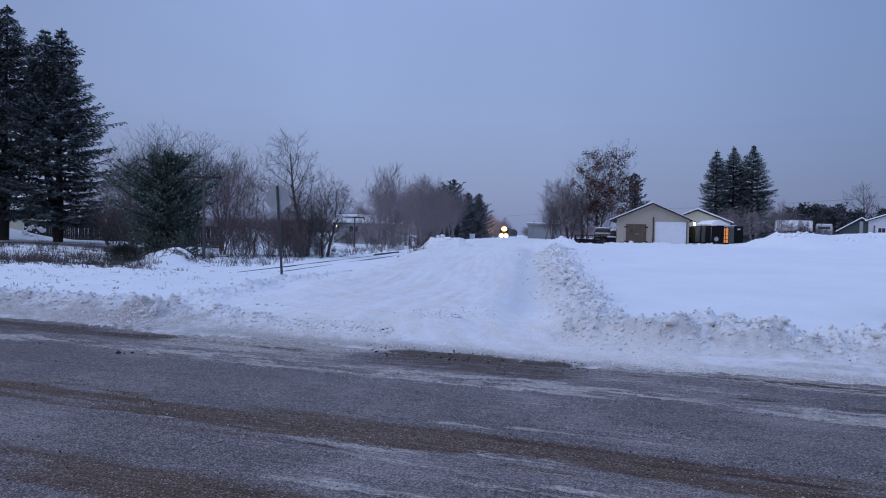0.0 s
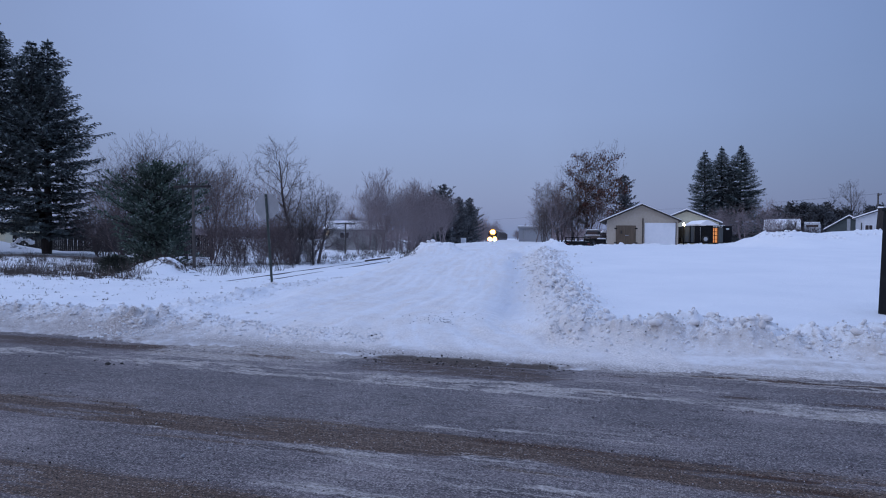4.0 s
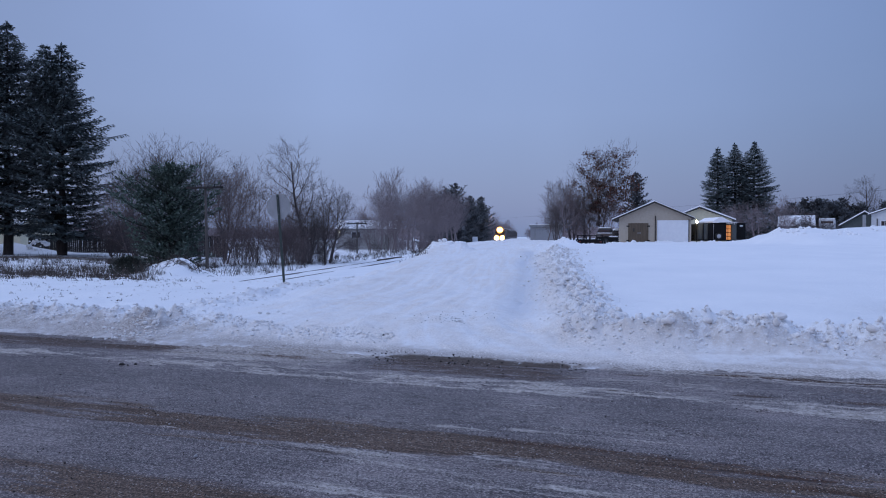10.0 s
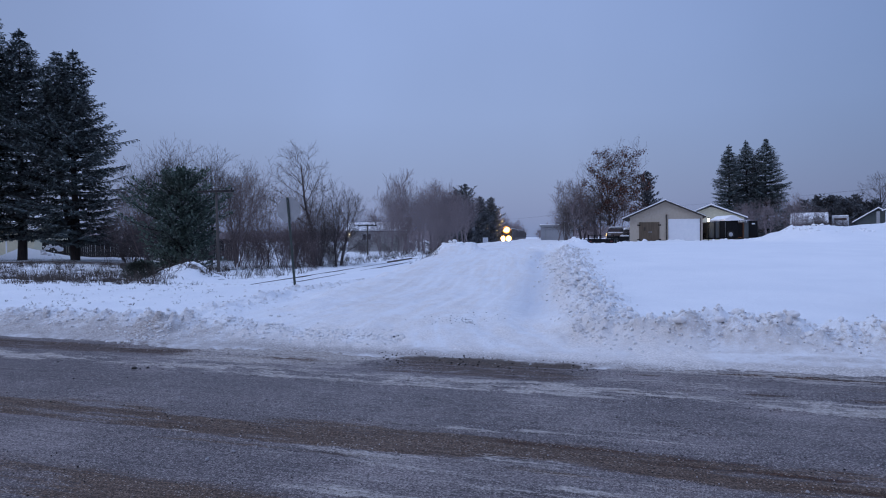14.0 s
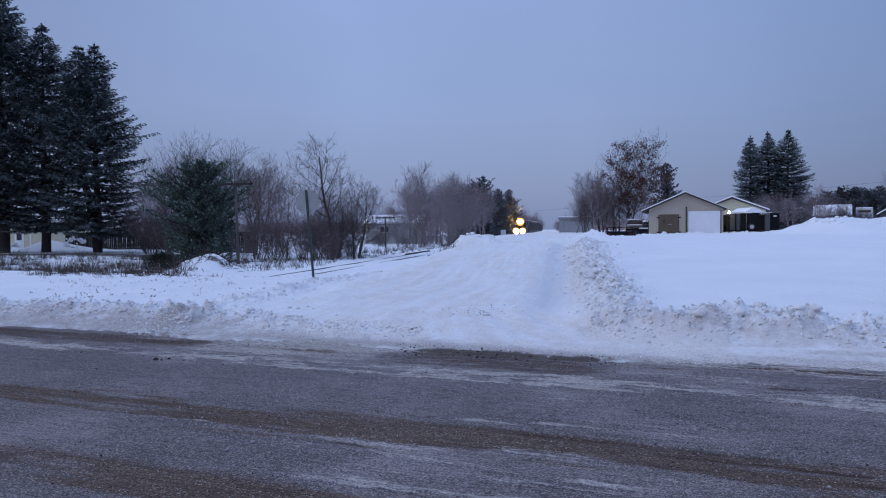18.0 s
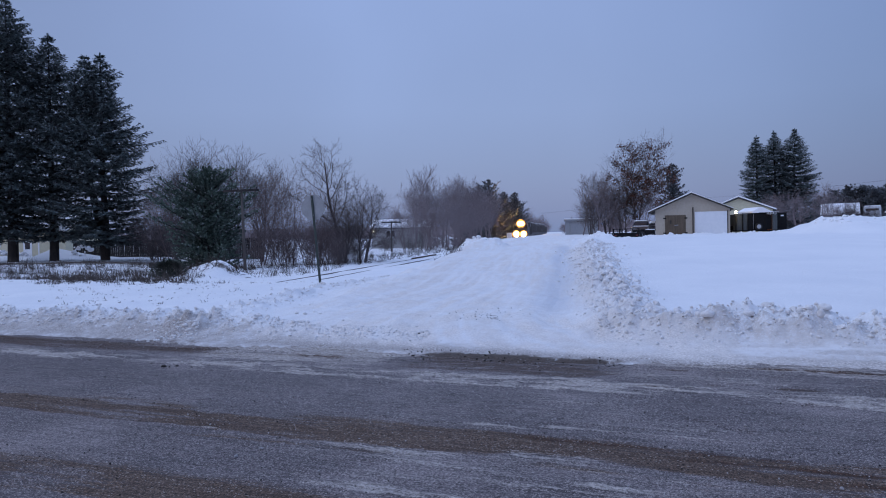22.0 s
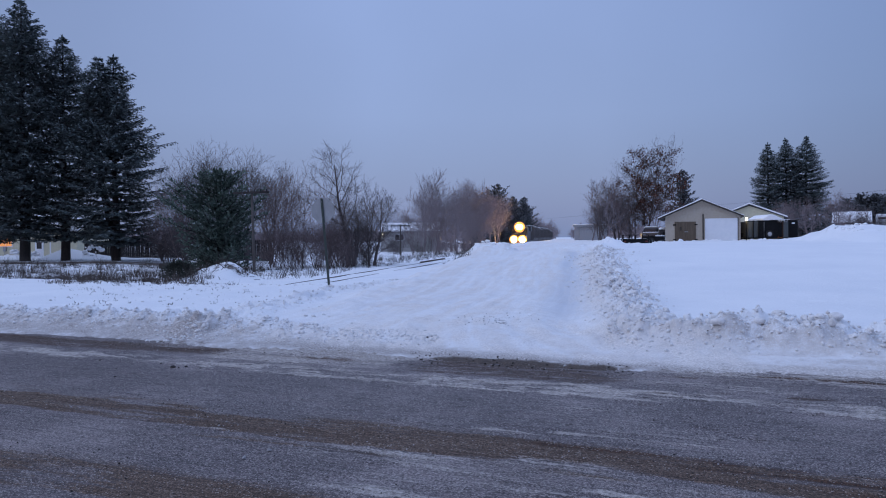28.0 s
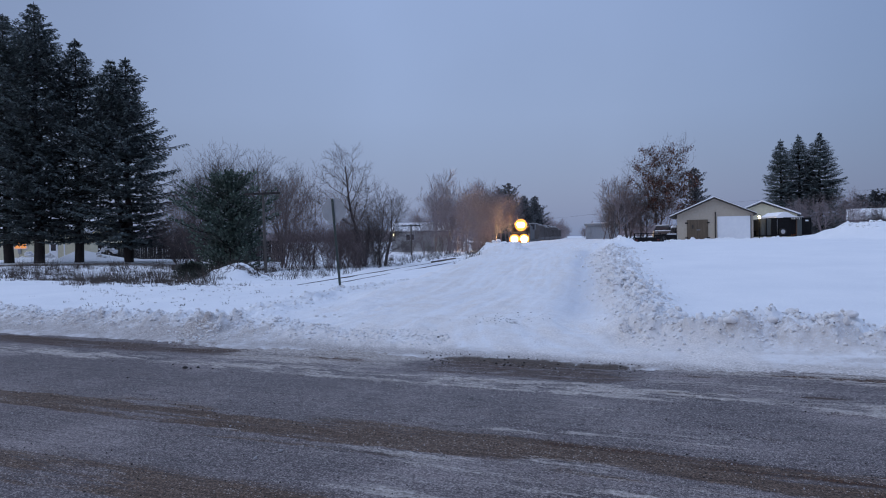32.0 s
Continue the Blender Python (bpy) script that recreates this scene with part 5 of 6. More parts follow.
    for k in range(11):
        part("rib", box(-2.85 + 0.56 * k, -2.80 + 0.56 * k, -0.03, -0.004, -0.2, 3.05, 0), GREY_METAL, s)


houses()


def fence():
    ob = empty("board_fence", pose(-30.2, 67.0, 0), "dark weathered board fence behind the spruces", "fence")
    random.seed(3)
    for k in range(7):
        part("post", box(-9.4 + 3.1 * k, -9.25 + 3.1 * k, 0.02, 0.17, -0.5, 1.75, 0.01), FENCE, ob)
    for z in (0.4, 1.3):
        part("rail", box(-9.4, 9.3, 0.02, 0.07, z, z + 0.1, 0.008), FENCE, ob)
    me = bpy.data.meshes.new("board")
    bm = box(-0.085, 0.085, -0.012, 0.012, -0.5, 1.65, 0.004)
    bm.to_mesh(me)
    bm.free()
    me.materials.append(FENCE)
    for k in range(102):
        part("board", me, None, ob, m=pose(-9.35 + 0.184 * k, -0.004, rnd(-0.06, 0.06), 0, rnd(-0.6, 0.6), 0))


fence()


# ---- the yard: vehicles and trailers ----
def wheel(parent, x, y, z, r, w, hub=None):
    t = part("wheel", cyl((x - w / 2, y, z), (x + w / 2, y, z), r, r, 18), RUBBER, parent)
    for sx in (-1, 1):
        part("hub", cyl((x + sx * (w / 2), y, z), (x + sx * (w / 2 + 0.012), y, z), r * 0.55, r * 0.5, 14), hub or GALV, t)


def utility_trailer(m):
    ob = empty("utility_trailer", m, "low black open utility trailer with side rails", "trailer")
    part("bed", box(-1.05, 1.05, -1.5, 1.5, 0.48, 0.62, 0.02), BLACK, ob)
    part("tailgate", box(-1.05, 1.05, -1.56, -1.50, 0.25, 0.66, 0.02), BLACK, ob)
    for y in (-1.5, 1.45):
        part("top_rail", cyl((-1.03, y, 1.0), (1.03, y, 1.0), 0.03, 0.03, 8), BLACK, ob)
        for k in range(5):
            x = -1.03 + 0.515 * k
            part("upright", box(x - 0.03, x + 0.03, y - 0.03, y + 0.03, 0.6, 1.0, 0.006), BLACK, ob)
    for x in (-1.03, 1.03):
        part("side_rail", cyl((x, -1.5, 1.0), (x, 1.45, 1.0), 0.03, 0.03, 8), BLACK, ob)
        part("fender", box(x - 0.14, x + 0.14, -0.5, 0.5, 0.62, 0.68, 0.02), BLACK, ob)
        wheel(ob, x * 1.16, 0, 0.30, 0.33, 0.2)
    part("snow_load", box(-0.98, 0.98, -1.4, 1.4, 0.62, 0.66, 0.02), SNOW, ob, "snow lying in the bed")
    part("tongue", box(-0.05, 0.05, 1.5, 2.6, 0.45, 0.53, 0.01), BLACK, ob)
    for x in (-0.85, 0.85):
        part("tail_light", box(x - 0.09, x + 0.09, -1.585, -1.56, 0.36, 0.46, 0.01), surface("red_plastic", (0.10, 0.012, 0.01), (0.16, 0.02, 0.016), 5, 0.3), ob)


utility_trailer(place(12.15, 58.5, -12, -0.22) @ Matrix.Diagonal((0.98, 0.75, 0.88, 1)))


def parked_car(m, paint, label):
    ob = empty("car", m, label, "car")
    part("body", prism([(-0.9, 0.35), (0.9, 0.35), (0.94, 0.6), (0.92, 0.95), (-0.92, 0.95), (-0.94, 0.6)], -2.2, 2.2, bevel=0.06), paint, ob)
    part("cabin", prism([(-0.86, 0.95), (0.86, 0.95), (0.66, 1.46), (-0.66, 1.46)], -1.5, 0.9, bevel=0.06), GLASS_DARK, ob)
    part("roof", box(-0.66, 0.66, -1.35, 0.75, 1.46, 1.52, 0.02), paint, ob)
    part("roof_snow", box(-0.64, 0.64, -1.3, 0.7, 1.52, 1.62, 0.05), SNOW, ob, "snow on the roof")
    part("hood_snow", box(-0.82, 0.82, -2.1, -1.5, 0.95, 1.05, 0.05), SNOW, ob)
    for x in (-0.82, 0.82):
        for y in (-1.35, 1.35):
            wheel(ob, x, y, 0.33, 0.33, 0.2)
    part("bumper", box(-0.9, 0.9, -2.3, -2.18, 0.35, 0.6, 0.03), BLACK, ob)
    for x in (-0.68, 0.68):
        part("headlight", box(x - 0.16, x + 0.16, -2.23, -2.19, 0.68, 0.82, 0.02), GALV, ob)


parked_car(place(17.2, 75.5, -10, -0.05), surface("brown_car_paint", (0.07, 0.048, 0.04), (0.11, 0.08, 0.065), 3, 0.35), "brown car with snow on its roof beside the garage")
parked_car(place(26.2, 79.0, 10, 0.0), BLACK, "dark parked car between garage and trailer")


def tractor(m):
    ob = empty("garden_tractor", m, "snow-covered garden tractor beside the garage", "tractor")
    part("body", box(-0.35, 0.35, -0.9, 0.2, 0.35, 0.85, 0.08), BLACK, ob)
    part("seat", box(-0.25, 0.25, 0.3, 0.75, 0.55, 0.95, 0.08), BLACK, ob)
    part("snow_cover", box(-0.33, 0.33, -0.85, 0.1, 0.85, 0.95, 0.05), SNOW, ob, "snow heaped on top")
    for x in (-0.45, 0.45):
        wheel(ob, x, 0.5, 0.32, 0.36, 0.25)
        wheel(ob, x, -0.65, 0.22, 0.24, 0.18)


tractor(place(15.6, 66.0, 60, -0.15) @ Matrix.Scale(0.8, 4))


def tarp_pile(m):
    ob = empty("wood_pile", m, "narrow dark wood pile under snow against the garage", "wood pile")
    random.seed(4)
    for k in range(15):
        r = rnd(0.09, 0.14)
        x, z = -0.3 + 0.27 * (k % 3) + rnd(-0.03, 0.03), 0.12 + 0.25 * (k // 3)
        part("log", cyl((x, -0.4, z), (x, 0.5, z), r, r, 8), BARK, ob)
    V, F = [], []
    for k in range(4):
        lump_mesh(V, F, (-0.28 + 0.18 * k, 0.0, 1.28 + 0.05 * (k % 2)), 0.20, 60 + k)
    part("snow_cap", mesh_of("snow_cap", V, F, SNOW, True), None, ob, "rounded cap of snow")


# ---- the trailers behind the garage
TARP = surface("grey_green_panels", (0.045, 0.052, 0.052), (0.090, 0.100, 0.098), 4, 0.6, stretch=(3, 3, 0.4))


def cargo_trailer(m):
    """Black enclosed trailer; its lit side door is closed by a dark sliding panel."""
    ob = empty("enclosed_trailer", m, "black enclosed trailer with a spare wheel and snow on top", "trailer")
    part("side_wall", box(-2.05, -0.95, 0.1, 4.2, 0.25, 1.92, 0.05), TARP, ob, "dull grey-green side panel")
    part("rear_wall", box(-0.95, 0.86, 0.0, 4.2, 0.25, 2.02, 0.05), BLACK, ob)
    for x in (-1.5, -0.95, 0.86):
        part("corner_post", box(x - 0.05, x + 0.05, -0.03, 0.06, 0.2, 2.02, 0.01), BLACK, ob)
    part("frame", box(-2.05, 2.0, 0.0, 4.2, 0.12, 0.26, 0.02), BLACK, ob)
    part("annex_back", box(0.86, 1.98, 0.5, 4.2, 0.2, 1.95, 0.02), BLACK, ob)
    part("annex_jamb", box(1.50, 1.98, 0.0, 0.5, 0.2, 1.95, 0.02), TARP, ob, "dull grey-green panel")
    part("lintel", box(0.86, 1.5, 0.0, 0.5, 1.80, 1.95, 0.01), DARK_TRIM, ob)
    door = part("lit_doorway", box(0.88, 1.48, 0.30, 0.49, 0.26, 1.79, 0), WARM, ob, "doorway lit orange from inside")
    for z in (0.62, 1.0, 1.4):
        part("crossbar", box(0.87, 1.49, 0.24, 0.29, z - 0.03, z + 0.03, 0.005), BLACK, door)
    part("middle_bar", box(1.16, 1.21, 0.24, 0.29, 0.26, 1.79, 0.005), BLACK, door)
    spare = part("spare_wheel", cyl((0.05, -0.22, 0.62), (0.05, -0.02, 0.62), 0.36, 0.36, 22), RUBBER, ob, "spare wheel on the back")
    part("hub", cyl((0.05, -0.24, 0.62), (0.05, -0.22, 0.62), 0.2, 0.22, 16), surface("pale_wheel_rim", (0.35, 0.36, 0.38), (0.5, 0.5, 0.52), 5, 0.4), spare, "pale steel rim")
    part("latch_bar", cyl((-0.45, -0.04, 0.35), (-0.45, -0.04, 1.9), 0.02, 0.02, 8), GALV, ob)
    rs = random.Random(6)
    outline = [(-0.55, 2.03), (2.10, 2.03)]
    for k in range(17):
        x = 2.10 - 2.65 * k / 16
        outline.append((x, 2.09 + 0.50 * math.exp(-((x - 0.25) / 0.70) ** 2) + 0.10 * max(0.0, 1 - abs(x - 0.9)) + rs.uniform(-0.025, 0.025)))
    part("snow_load", prism(outline, -0.12, 4.2, bevel=0.02), SNOW, ob, "lumpy snow heaped on the roof")
    part("roof_edge", box(0.1, 2.06, -0.16, -0.125, 2.0, 2.06, 0.006), BLACK, ob)
    for k in range(7):
        x = 0.9 + 0.16 * k
        part("icicle", cyl((x, -0.14, 2.06), (x, -0.14, 1.9 - 0.05 * (k % 3)), 0.03, 0.006, 6), SNOW, ob)
    part("fender", box(-2.2, -2.05, 1.2, 3.0, 0.3, 0.75, 0.03), BLACK, ob)
    return part("sliding_panel", box(0.90, 1.47, 0.14, 0.17, 0.27, 1.79, 0.01), BLACK, ob, "dark panel that closes the doorway")


def black_trailer(m):
    ob = empty("black_box_trailer", m, "small black box trailer with an open ramp door", "trailer")
    part("body", box(-0.62, 0.62, 0.1, 3.0, 0.35, 1.86, 0.05), BLACK, ob)
    part("ramp_door", box(-0.62, 0.62, 0.0, 0.08, 0.3, 2.0, 0.02), BLACK, ob)
    part("label_plate", box(0.02, 0.32, -0.015, 0.0, 1.62, 1.76, 0.004), WHITE_PAINT, ob, "small white plate")
    part("bumper", box(-0.65, 0.65, -0.1, 0.05, 0.2, 0.35, 0.02), BLACK, ob)
    for x in (-0.66, 0.66):
        wheel(ob, x, 1.5, 0.3, 0.3, 0.18)
    part("snow_cap", box(-0.6, 0.6, 0.1, 2.95, 1.86, 1.95, 0.04), SNOW, ob)


YARD_LAMP = (26.3, 73.3)
TRAILER_AT = (28.75, 74.0, 1.12)
panel = cargo_trailer(pose(*TRAILER_AT))
black_trailer(pose(31.3, 74.6, 1.15, 0, 0, -4))


def yard_lamp(m):
    ob = empty("yard_lamp", m, "lit yard lamp on a dark post beside the trailer", "lamp")
    part("post", cyl((0, 0, -0.3), (0, 0, 2.15), 0.05, 0.045, 10), BLACK, ob)
    part("globe", cyl((0, -0.02, 2.15), (0, -0.02, 2.45), 0.11, 0.07, 14), BULB, ob, "glowing warm globe")
    part("cap", cyl((0, -0.02, 2.5), (0, -0.02, 2.58), 0.14, 0.05, 14), BLACK, ob)


yard_lamp(pose(YARD_LAMP[0], YARD_LAMP[1], 0.95))


def camper(m):
    ob = empty("camper", m, "white camper under snow beyond the yard", "camper")
    part("body", box(-1.25, 1.25, 0, 6.0, 0.5, 3.5, 0.14), PALE, ob)
    part("window", box(-0.9, 0.9, -0.02, 0.02, 2.85, 3.2, 0.02), GLASS_DARK, ob)
    part("snow_cap", box(-1.2, 1.2, 0.05, 5.95, 3.5, 3.7, 0.08), SNOW, ob)
    for x in (-0.9, 0.9):
        wheel(ob, x, 3.6, 0.36, 0.36, 0.24)
    part("frame", box(-1.1, 1.1, 0.1, 5.9, 0.4, 0.5, 0.02), BLACK, ob)


camper(place(59.8, 110, -28, 0.05) @ Matrix.Scale(0.93, 4))


def small_shed(m):
    ob = empty("brown_shed", m, "narrow dark brown wooden shed in the snow", "shed")
    part("wall", box(-0.55, 0.55, 0, 1.2, -0.8, 1.9, 0.03), DARK_TRIM, ob)
    for k in range(6):
        part("board", box(-0.55 + 0.185 * k, -0.375 + 0.185 * k, -0.02, -0.002, -0.7, 1.85, 0.004), BARK, ob)
    part("roof_snow", box(-0.62, 0.62, -0.1, 1.7, 1.9, 2.05, 0.06), SNOW, ob)


small_shed(pose(46.3, 72.0, 3.2, 0, 4, -32) @ Matrix.Diagonal((0.75, 0.75, 1, 1)))


def pedestal(m):
    """A black tapered cabinet standing in the ploughed bank."""
    ob = empty("utility_pedestal", m, "black tapered utility pedestal in the snowbank", "utility box")
    bm = box(-0.24, 0.24, -0.2, 0.2, -0.6, 2.0, 0.03)
    for v in bm.verts:
        if v.co.z > 1:
            v.co.x *= 0.72
            v.co.y *= 0.8
    part("cabinet", bm, BLACK, ob)
    part("cap", box(-0.2, 0.2, -0.18, 0.18, 2.0, 2.08, 0.03), BLACK, ob)


pedestal(pose(8.79, 13.2, 0.22))


# ---- line of wires, signals, timber ----
def wires():
    ends = [Vector((-22, 406, 8.4)), Vector((47, 184, 8.8)), Vector((70.2, 110, 9.0))]
    for i, p in enumerate(ends):
        x, y = p.x, p.y
        z0 = ground_z(x, y)
        ob = empty("power_pole", pose(x, y, z0, 0, 0, 70), "tall wooden power pole with a crossarm", "pole", "power line poles")
        part("mast", cyl((0, 0, -0.5), (0, 0, p.z - z0 + 0.3), 0.16, 0.11, 10), WOODPOLE, ob)
        part("crossarm", box(-1.2, 1.2, -0.2, -0.1, p.z - z0 - 0.1, p.z - z0 + 0.02, 0.01), WOODPOLE, ob)
        for x2 in (-1.1, 0, 1.1):
            part("insulator", cyl((x2, -0.15, p.z - z0 + 0.02), (x2, -0.15, p.z - z0 + 0.2), 0.05, 0.04, 8), GLASS_DARK, ob)
    for off in (-1.1, 1.1):
        V, F = [], []
        pts = []
        for a, b in zip(ends[:-1], ends[1:]):
            for k in range(13):
                t = k / 12
                q = a.lerp(b, t)
                pts.append(q + Vector((off * 0.34, off * 0.94, 0.2 - 0.9 * 4 * t * (1 - t) * 0.5)))
        far = ends[-1] + (ends[-1] - ends[-2]) * 1.0
        pts.append(far)
        tube(V, F, pts, [0.010] * len(pts), 4)
        tagged(new("power_line", mesh_of("power_line", V, F, WIRE)), "thin black power line above the yard", "cable", "power lines")


wires()


def trackside():
    ob = empty("railway_signal", pose(4.0, 150, -0.4), "grey trackside signal mast", "signal")
    part("mast", cyl((0, 0, -0.3), (0, 0, 3.6), 0.07, 0.07, 8), GALV, ob)
    part("head", box(-0.35, 0.35, -0.2, 0.2, 3.5, 4.3, 0.05), GALV, ob)
    part("platform", box(-0.6, 0.6, -0.3, 0.3, 2.6, 2.68, 0.01), GALV, ob)
    bx = empty("signal_cabinet", pose(6.6, 150, -0.4), "white trackside signal cabinet", "cabinet")
    part("body", box(-0.55, 0.55, -0.4, 0.4, 0.0, 1.9, 0.03), WHITE_PAINT, bx)
    part("roof", box(-0.62, 0.62, -0.47, 0.47, 1.9, 2.0, 0.02), SNOW, bx)
    tb = empty("spare_rail", pose(-4.75, 62.0, -0.30, 0, 0, -8), "rusty spare rail on blocks beside the track", "rail")
    part("rail_web", box(-0.02, 0.02, -5.0, 5.0, -0.09, 0.01, 0.005), STEEL, tb)
    part("rail_head", box(-0.05, 0.05, -5.0, 5.0, 0.01, 0.06, 0.01), STEEL, tb)
    part("rail_foot", box(-0.08, 0.08, -5.0, 5.0, -0.12, -0.09, 0.005), STEEL, tb)
    for y in (-4.2, 0, 4.2):
        part("block", box(-0.12, 0.12, y - 0.10, y + 0.10, -0.3, -0.12, 0.02), WOODPOLE, tb)


trackside()


# ---- weeds, brush on the mound, the low bush ----
def weeds():
    random.seed(15)
    V, F = [], []

    def blade(p, d, ln, w):
        side = d.cross(Vector((0, 1, 0.2))).normalized() * w
        n = len(V)
        mid = p + d * ln * 0.55 + Vector((rnd(-0.05, 0.05), rnd(-0.05, 0.05), 0))
        V.extend([tuple(p - side), tuple(p + side), tuple(mid + side * 0.7), tuple(mid - side * 0.7), tuple(p + d * ln + Vector((rnd(-0.08, 0.08), 0, -0.05)))])
        F.extend([(n, n + 1, n + 2, n + 3), (n + 3, n + 2, n + 4)])
    spots = []
    for g in range(360):
        gy = rnd(28, 51)
        gx = rnd(-36, -13) if gy > 33 else rnd(-30, -14)
        tall = rnd(0.10, 0.34) + 0.65 * random.random() ** 3
        for k in range(random.randint(2, 9)):
            spots.append((gx + random.gauss(0, 0.5), gy + random.gauss(0, 0.4), tall * rnd(0.5, 1.25), random.randint(4, 16)))
    for g in range(70):
        gy = rnd(23, 30)
        gx = rnd(-0.64, -0.40) * gy
        tall = rnd(0.10, 0.34)
        for k in range(random.randint(2, 7)):
            spots.append((gx + random.gauss(0, 0.45), gy + random.gauss(0, 0.3), tall * rnd(0.5, 1.25), random.randint(3, 12)))
    for g in range(100):
        gy = rnd(15, 31)
        gx = rnd(-0.62, -0.34) * gy
        for k in range(random.randint(1, 7)):
            spots.append((gx + random.gauss(0, 0.5), gy + random.gauss(0, 0.4), rnd(0.03, 0.15), random.randint(2, 9)))
    for k in range(420):
        y = rnd(36, 96)
        spots.append((track_x(y) - rnd(2.2, 7.5), y, rnd(0.2, 0.95), random.randint(2, 12)))
    for k in range(60):
        y = rnd(36, 46)
        spots.append((rnd(-2.6, -1.0) + 0.06 * (y - 40), y, rnd(0.15, 0.5), random.randint(3, 8)))
    xs, ys = np.array([s[0] for s in spots]), np.array([s[1] for s in spots])
    zs = land(xs, ys)[0]
    for (x, y, h, n), z in zip(spots, zs):
        r = 0.05 + 0.22 * h
        for j in range(n):
            p = Vector((x + rnd(-r, r), y + rnd(-r, r), z - 0.04))
            blade(p, Vector((rnd(-0.5, 0.5), rnd(-0.5, 0.5), 1)).normalized(), h * rnd(0.35, 1.35), rnd(0.004, 0.010))
    tagged(new("dry_weeds", mesh_of("dry_weeds", V, F, GRASS)), "dry brown weeds poking through the snow", "weeds", kind="stuff")
    V, F = [], []
    for k in range(34):
        x, y = -13.7 + random.gauss(0, 0.9), 35.2 + random.gauss(0, 0.6)
        z = ground_z(x, y)
        p = Vector((x, y, z - 0.02))
        q = p + Vector((rnd(-0.35, 0.35), rnd(-0.3, 0.1), rnd(-0.02, 0.28)))
        tube(V, F, [p, p.lerp(q, 0.5) + Vector((0, 0, 0.03)), q], [0.014, 0.016, 0.006], 4)
    tagged(new("brush_pile", mesh_of("brush_pile", V, F, BARK)), "dark brush sticks poking from a snow mound", "brush pile", kind="stuff")


weeds()


def platform(m):
    ob = empty("wooden_platform", m, "low dark weathered wooden platform with snow on one corner", "platform")
    for k in range(7):
        part("plank", box(-1.05, 1.05, -0.6 + 0.18 * k, -0.43 + 0.18 * k, 0.50, 0.56, 0.008), DARK_TRIM, ob)
    part("skirt_board", box(-1.05, 1.05, -0.64, -0.60, 0.22, 0.52, 0.008), DARK_TRIM, ob)
    for x in (-0.95, 0.95):
        for y in (-0.5, 0.5):
            part("leg", box(x - 0.06, x + 0.06, y - 0.06, y + 0.06, -0.2, 0.5, 0.008), DARK_TRIM, ob)
    V, F = [], []
    for k in range(5):
        lump_mesh(V, F, (0.62 + 0.09 * k, -0.2 + 0.1 * (k % 3), 0.58), 0.12, 40 + k)
    part("snow_heap", mesh_of("snow_heap", V, F, SNOW, True), None, ob, "small heap of snow")


def low_bush(m):
    ob = empty("evergreen_bush", m, "low round dark evergreen bush in the snow", "bush")
    random.seed(8)
    V, F = [], []
    for k in range(2600):
        a, u = rnd(0, 6.283), rnd(0, 1)
        h = math.sin(u * 1.5)
        r = 1.12 * math.cos(u * 1.5) ** 0.6 * rnd(0.55, 1.05)
        p = Vector((r * math.cos(a), r * math.sin(a), 0.95 * h * rnd(0.75, 1.05)))
        d = Vector((math.cos(a) * 0.7, math.sin(a) * 0.7, rnd(0.1, 1.0))).normalized()
        spray(V, F, p, d, rnd(0.12, 0.26), rnd(0.025, 0.05), 0.1)
    part("leaves", mesh_of("leaves", V, F, BUSH), None, ob)
    me = bare_tree_mesh("stems", 71, 1.0, 1.2, 1, BARK, trunks=8, lean=0.7, kids=(5,))
    part("stems", me, None, ob)


low_bush(place(-15.75, 35.0) @ Matrix.Scale(0.84, 4))


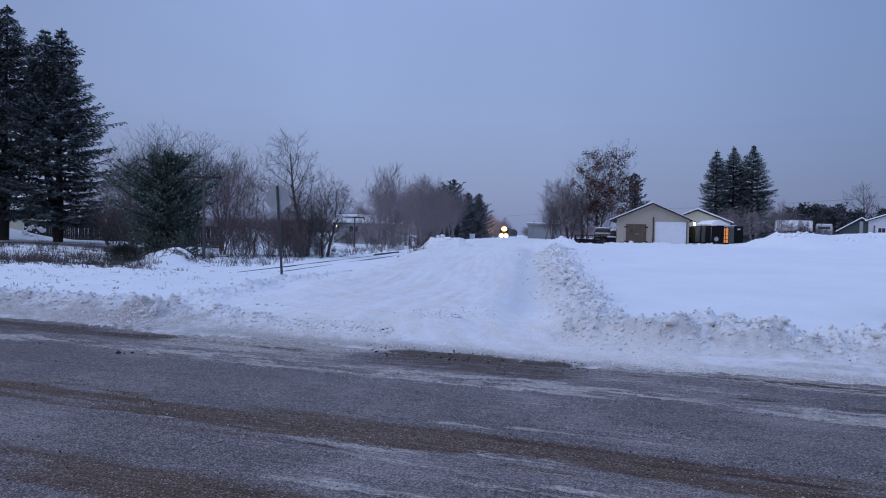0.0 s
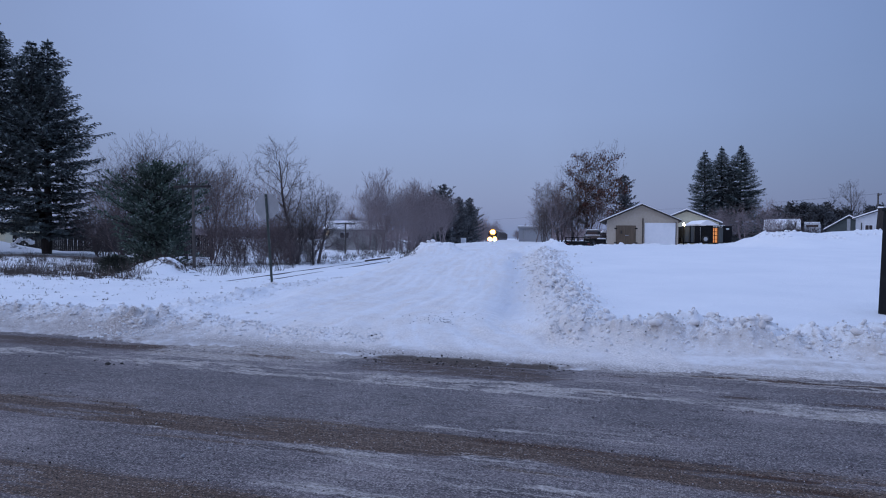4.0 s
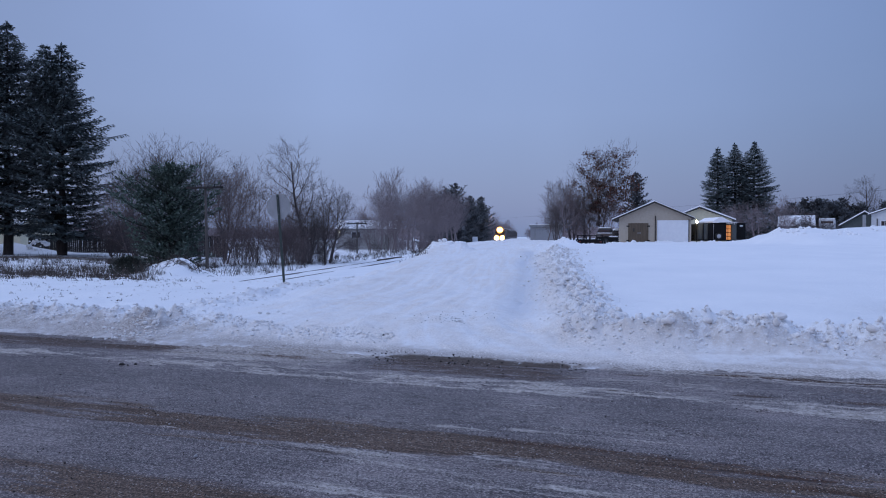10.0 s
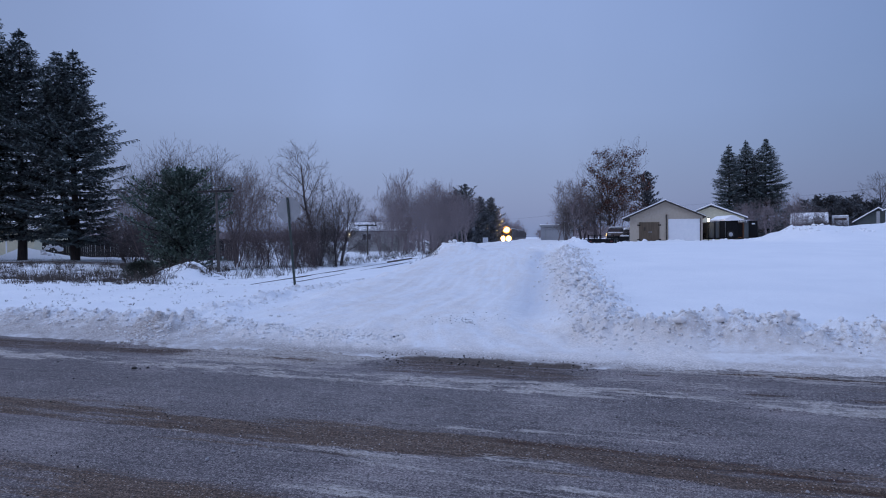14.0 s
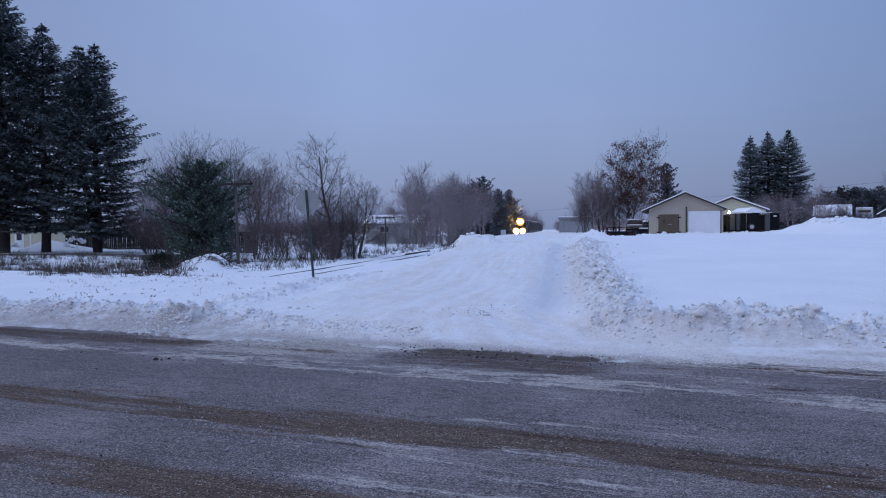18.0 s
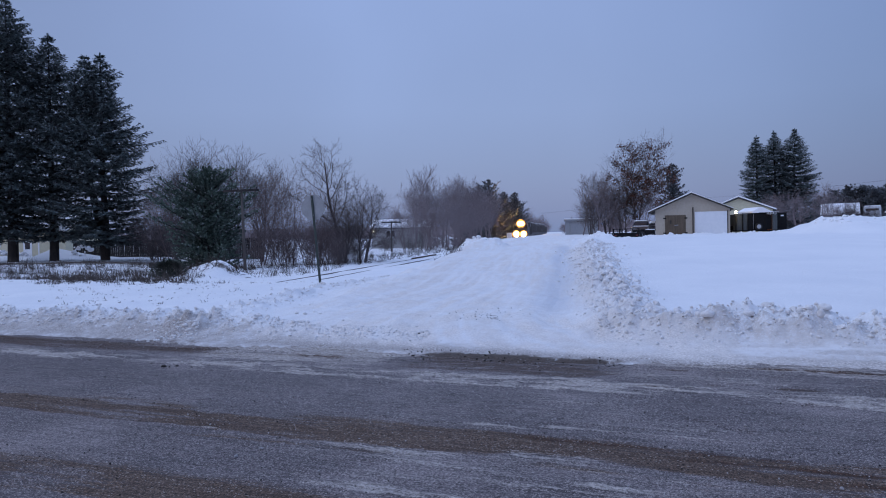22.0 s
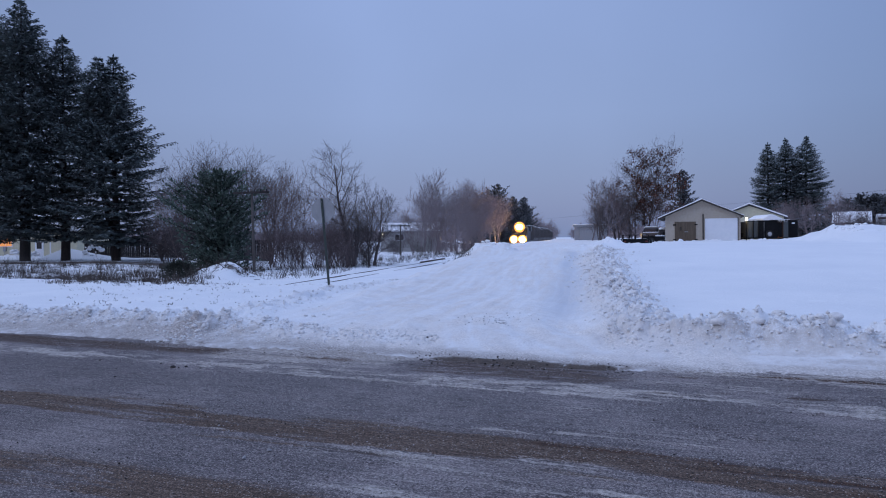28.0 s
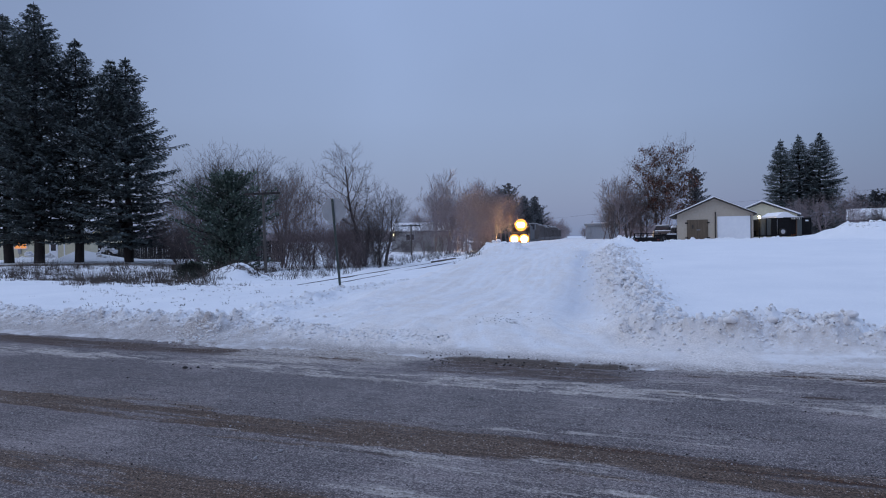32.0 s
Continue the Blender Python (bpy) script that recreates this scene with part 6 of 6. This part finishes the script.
# ---- lumps of ploughed snow and clods of mud ----
def lumps():
    random.seed(19)
    V, F = [], []
    for k in range(3200):
        pick, l = random.random(), rnd(-10.5, 5.0)
        if pick < 0.36:
            s = random.gauss(7.5, 0.28)
        elif pick < 0.62:
            s = rnd(7.9, 9.2)
        elif pick < 0.74:
            s = random.gauss(5.85, 0.10)
        elif pick < 0.84:
            s = random.gauss(4.8, 0.3)
        else:
            s = random.gauss(6.3, 0.5)
        r = rnd(0.003, 0.007) if random.random() < 0.95 else rnd(0.007, 0.012)
        lump_mesh(V, F, (l * COS + s * SIN, -l * SIN + s * COS, 0.004), r, 30000 + k)
    for x, y, r in ((-1.72, 5.4, 0.016), (-1.85, 5.2, 0.018)):
        lump_mesh(V, F, (x, y, 0.008), r, int(1000 * y))
    tagged(new("slush_crumbs", mesh_of("slush_crumbs", V, F, SLUSH)), "crumbs of grey frozen slush on the road", "slush", kind="stuff")
    V, F = [], []
    heaps = [(rnd(27.8, 62), random.gauss(58.6, 1.5), rnd(0.06, 0.24)) for k in range(320)]
    heaps += [(random.gauss(-38.6, 1.5), random.gauss(64.3, 0.6), rnd(0.07, 0.24)) for k in range(150)]
    heaps += [(random.gauss(-44.6, 1.3), random.gauss(64.6, 0.6), rnd(0.10, 0.28)) for k in range(50)]
    heaps += [(random.gauss(0.3, 0.9), random.gauss(43.2, 1.0), rnd(0.06, 0.22)) for k in range(70)]
    heaps += [(random.gauss(7.6, 1.3), random.gauss(48.6, 1.4), rnd(0.08, 0.26)) for k in range(80)]
    heaps += [(rnd(17, 34), random.gauss(68.2, 0.6), rnd(0.06, 0.26)) for k in range(70)]
    heaps += [(random.gauss(15.9, 0.5), random.gauss(65.2, 0.3), rnd(0.10, 0.30)) for k in range(26)]
    heaps += [(rnd(27.6, 60), random.gauss(57.2, 1.0), rnd(0.06, 0.22)) for k in range(260)]
    heaps += [(rnd(9.5, 13.5), random.gauss(56.5, 0.9), rnd(0.08, 0.25)) for k in range(40)]
    zs = land(np.array([p[0] for p in heaps]), np.array([p[1] for p in heaps]))[0]
    for i, ((x, y, r), z) in enumerate(zip(heaps, zs)):
        lump_mesh(V, F, (x, y, z - 0.62 * r), r, 20000 + i)
    tagged(new("snow_chunks", mesh_of("snow_chunks", V, F, SNOW, True)), "heaped chunks of clean ploughed snow", "snow", kind="stuff")
    V, F = [], []
    for k in range(260):
        if k < 90:
            l, s, r = rnd(-4.3, -1.2), rnd(8.5, 9.15), rnd(0.004, 0.014)
        elif k < 150:
            x, y, r = random.gauss(0.1, 0.35), random.gauss(12.5, 0.5), rnd(0.004, 0.011)
            l, s = COS * x - SIN * y, SIN * x + COS * y
        else:
            l, s, r = rnd(-11, 6), rnd(2.5, 8.9), rnd(0.003, 0.009)
        x, y = l * COS + s * SIN, -l * SIN + s * COS
        z = max(ground_z(x, y), 0.0) if s > 8.4 else 0.004
        lump_mesh(V, F, (x, y, z + 0.4 * r), r, 5000 + k)
    for k in range(1100):
        s = random.gauss(5.35, 0.22) if k < 420 else (random.gauss(3.8, 0.3) if k < 750 else random.gauss(8.4, 0.22))
        l = rnd(-10.5, 5.0) if k < 750 else rnd(-12.5, -0.5)
        lump_mesh(V, F, (l * COS + s * SIN, -l * SIN + s * COS, 0.004), rnd(0.003, 0.007), 40000 + k)
    for k in range(70):
        l, s, r = rnd(-1.2, 8), random.gauss(10.55, 0.25), rnd(0.004, 0.011)
        x, y = l * COS + s * SIN, -l * SIN + s * COS
        lump_mesh(V, F, (x, y, ground_z(x, y) + 0.1 * r), r, 7000 + k)
    for x, y, r in ((-4.11, 8.95, 0.028), (-4.02, 8.91, 0.014), (-3.95, 8.97, 0.020), (-3.72, 8.90, 0.010), (-3.1, 8.6, 0.012), (-4.4, 9.2, 0.012), (-0.95, 11.0, 0.024), (-0.88, 11.05, 0.012)):
        lump_mesh(V, F, (x, y, max(ground_z(x, y), 0) + 0.1 * r), r, int(900 * y))
    tagged(new("mud_clods", mesh_of("mud_clods", V, F, BARK)), "dark clods of mud scattered on the snow", "mud", kind="stuff")


def bank_clods():
    random.seed(29)
    spots = []

    def size(hi):
        return 0.008 + 0.020 * random.random() + hi * random.random() ** 6
    for k in range(4200):
        l, q = rnd(-1.8, 12), 10.76 + random.gauss(0, 0.30)
        spots.append((l * COS + q * SIN, -l * SIN + q * COS, size(0.034)))
    for k in range(4200):
        y = 11.2 + 26 * random.random() ** 1.4
        spots.append((lane_bank_x(y) + random.gauss(-0.02, 0.32 + 0.012 * (y - 12)), y, size(0.034) * (1 + 0.02 * (y - 11))))
    for k in range(2600):
        l, q = rnd(-17, -4.3), 9.98 + random.gauss(0, 0.24)
        spots.append((l * COS + q * SIN, -l * SIN + q * COS, size(0.026)))
    for k in range(900):
        l, q = rnd(-8, 6), rnd(9.1, 10.4)
        spots.append((l * COS + q * SIN, -l * SIN + q * COS, rnd(0.006, 0.016)))
    for k in range(260):
        y = rnd(13, 34)
        spots.append((rnd(-0.64, -0.22) * y, y, rnd(0.02, 0.055)))
    for k in range(1300):
        y = 11.2 + 20 * random.random() ** 1.5
        spots.append((lip_x(y) + random.gauss(0, 0.34), y, size(0.03)))
    for k in range(150):
        l, q = rnd(-1.4, 9), 10.9 + random.gauss(0, 0.22)
        spots.append((l * COS + q * SIN, -l * SIN + q * COS, rnd(0.056, 0.085)))
    for k in range(130):
        y = rnd(11.4, 24)
        spots.append((lane_bank_x(y) + random.gauss(0, 0.3), y, rnd(0.056, 0.085)))
    for l, q, r in ((-1.15, 11.85, 0.11), (0.9, 11.5, 0.085)):
        spots.append((l * COS + q * SIN, -l * SIN + q * COS, r))
    zs = land(np.array([p[0] for p in spots]), np.array([p[1] for p in spots]))[0]
    clod_field("ploughed_clods", [(x, y, z, r) for (x, y, r), z in zip(spots, zs)], CLOD_SNOW, "broken clods of greyish ploughed snow along the banks", 0.42)


bank_clods()
lumps()
tarp_pile(place(17.45, 71.6, 0, 0) @ Matrix.Diagonal((0.6, 1, 1, 1)))
platform(place(-22.3, 50.0, 6, -0.26) @ Matrix.Scale(1.25, 4))


def motions():
    walk(engine, [(0.0, train_pose(0, 0)), (16.0, train_pose(16, 0)), (32.0, train_pose(32, 0))])
    for car, back in cars:
        walk(car, [(0.0, train_pose(0, back)), (16.0, train_pose(16, back)), (32.0, train_pose(32, back))])
    # the doorway's panel slides shut
    walk(panel, [(0.0, pose(-0.58, 0, 0)), (11.2, pose(-0.58, 0, 0)), (11.8, pose(-0.50, 0, 0)), (13.0, pose(-0.28, 0, 0)), (14.4, pose(0, 0, 0)), (15.0, pose(0, 0, 0)), (32.0, pose(0, 0, 0))])
    for ax, y in MOVING:
        walk(ax, [(k * 0.16, pose(0, y, 0.5) @ pose(0, 0, 0, math.degrees(V1 * k * 0.16 / 0.5), 0, 0)) for k in range(201)])


motions()
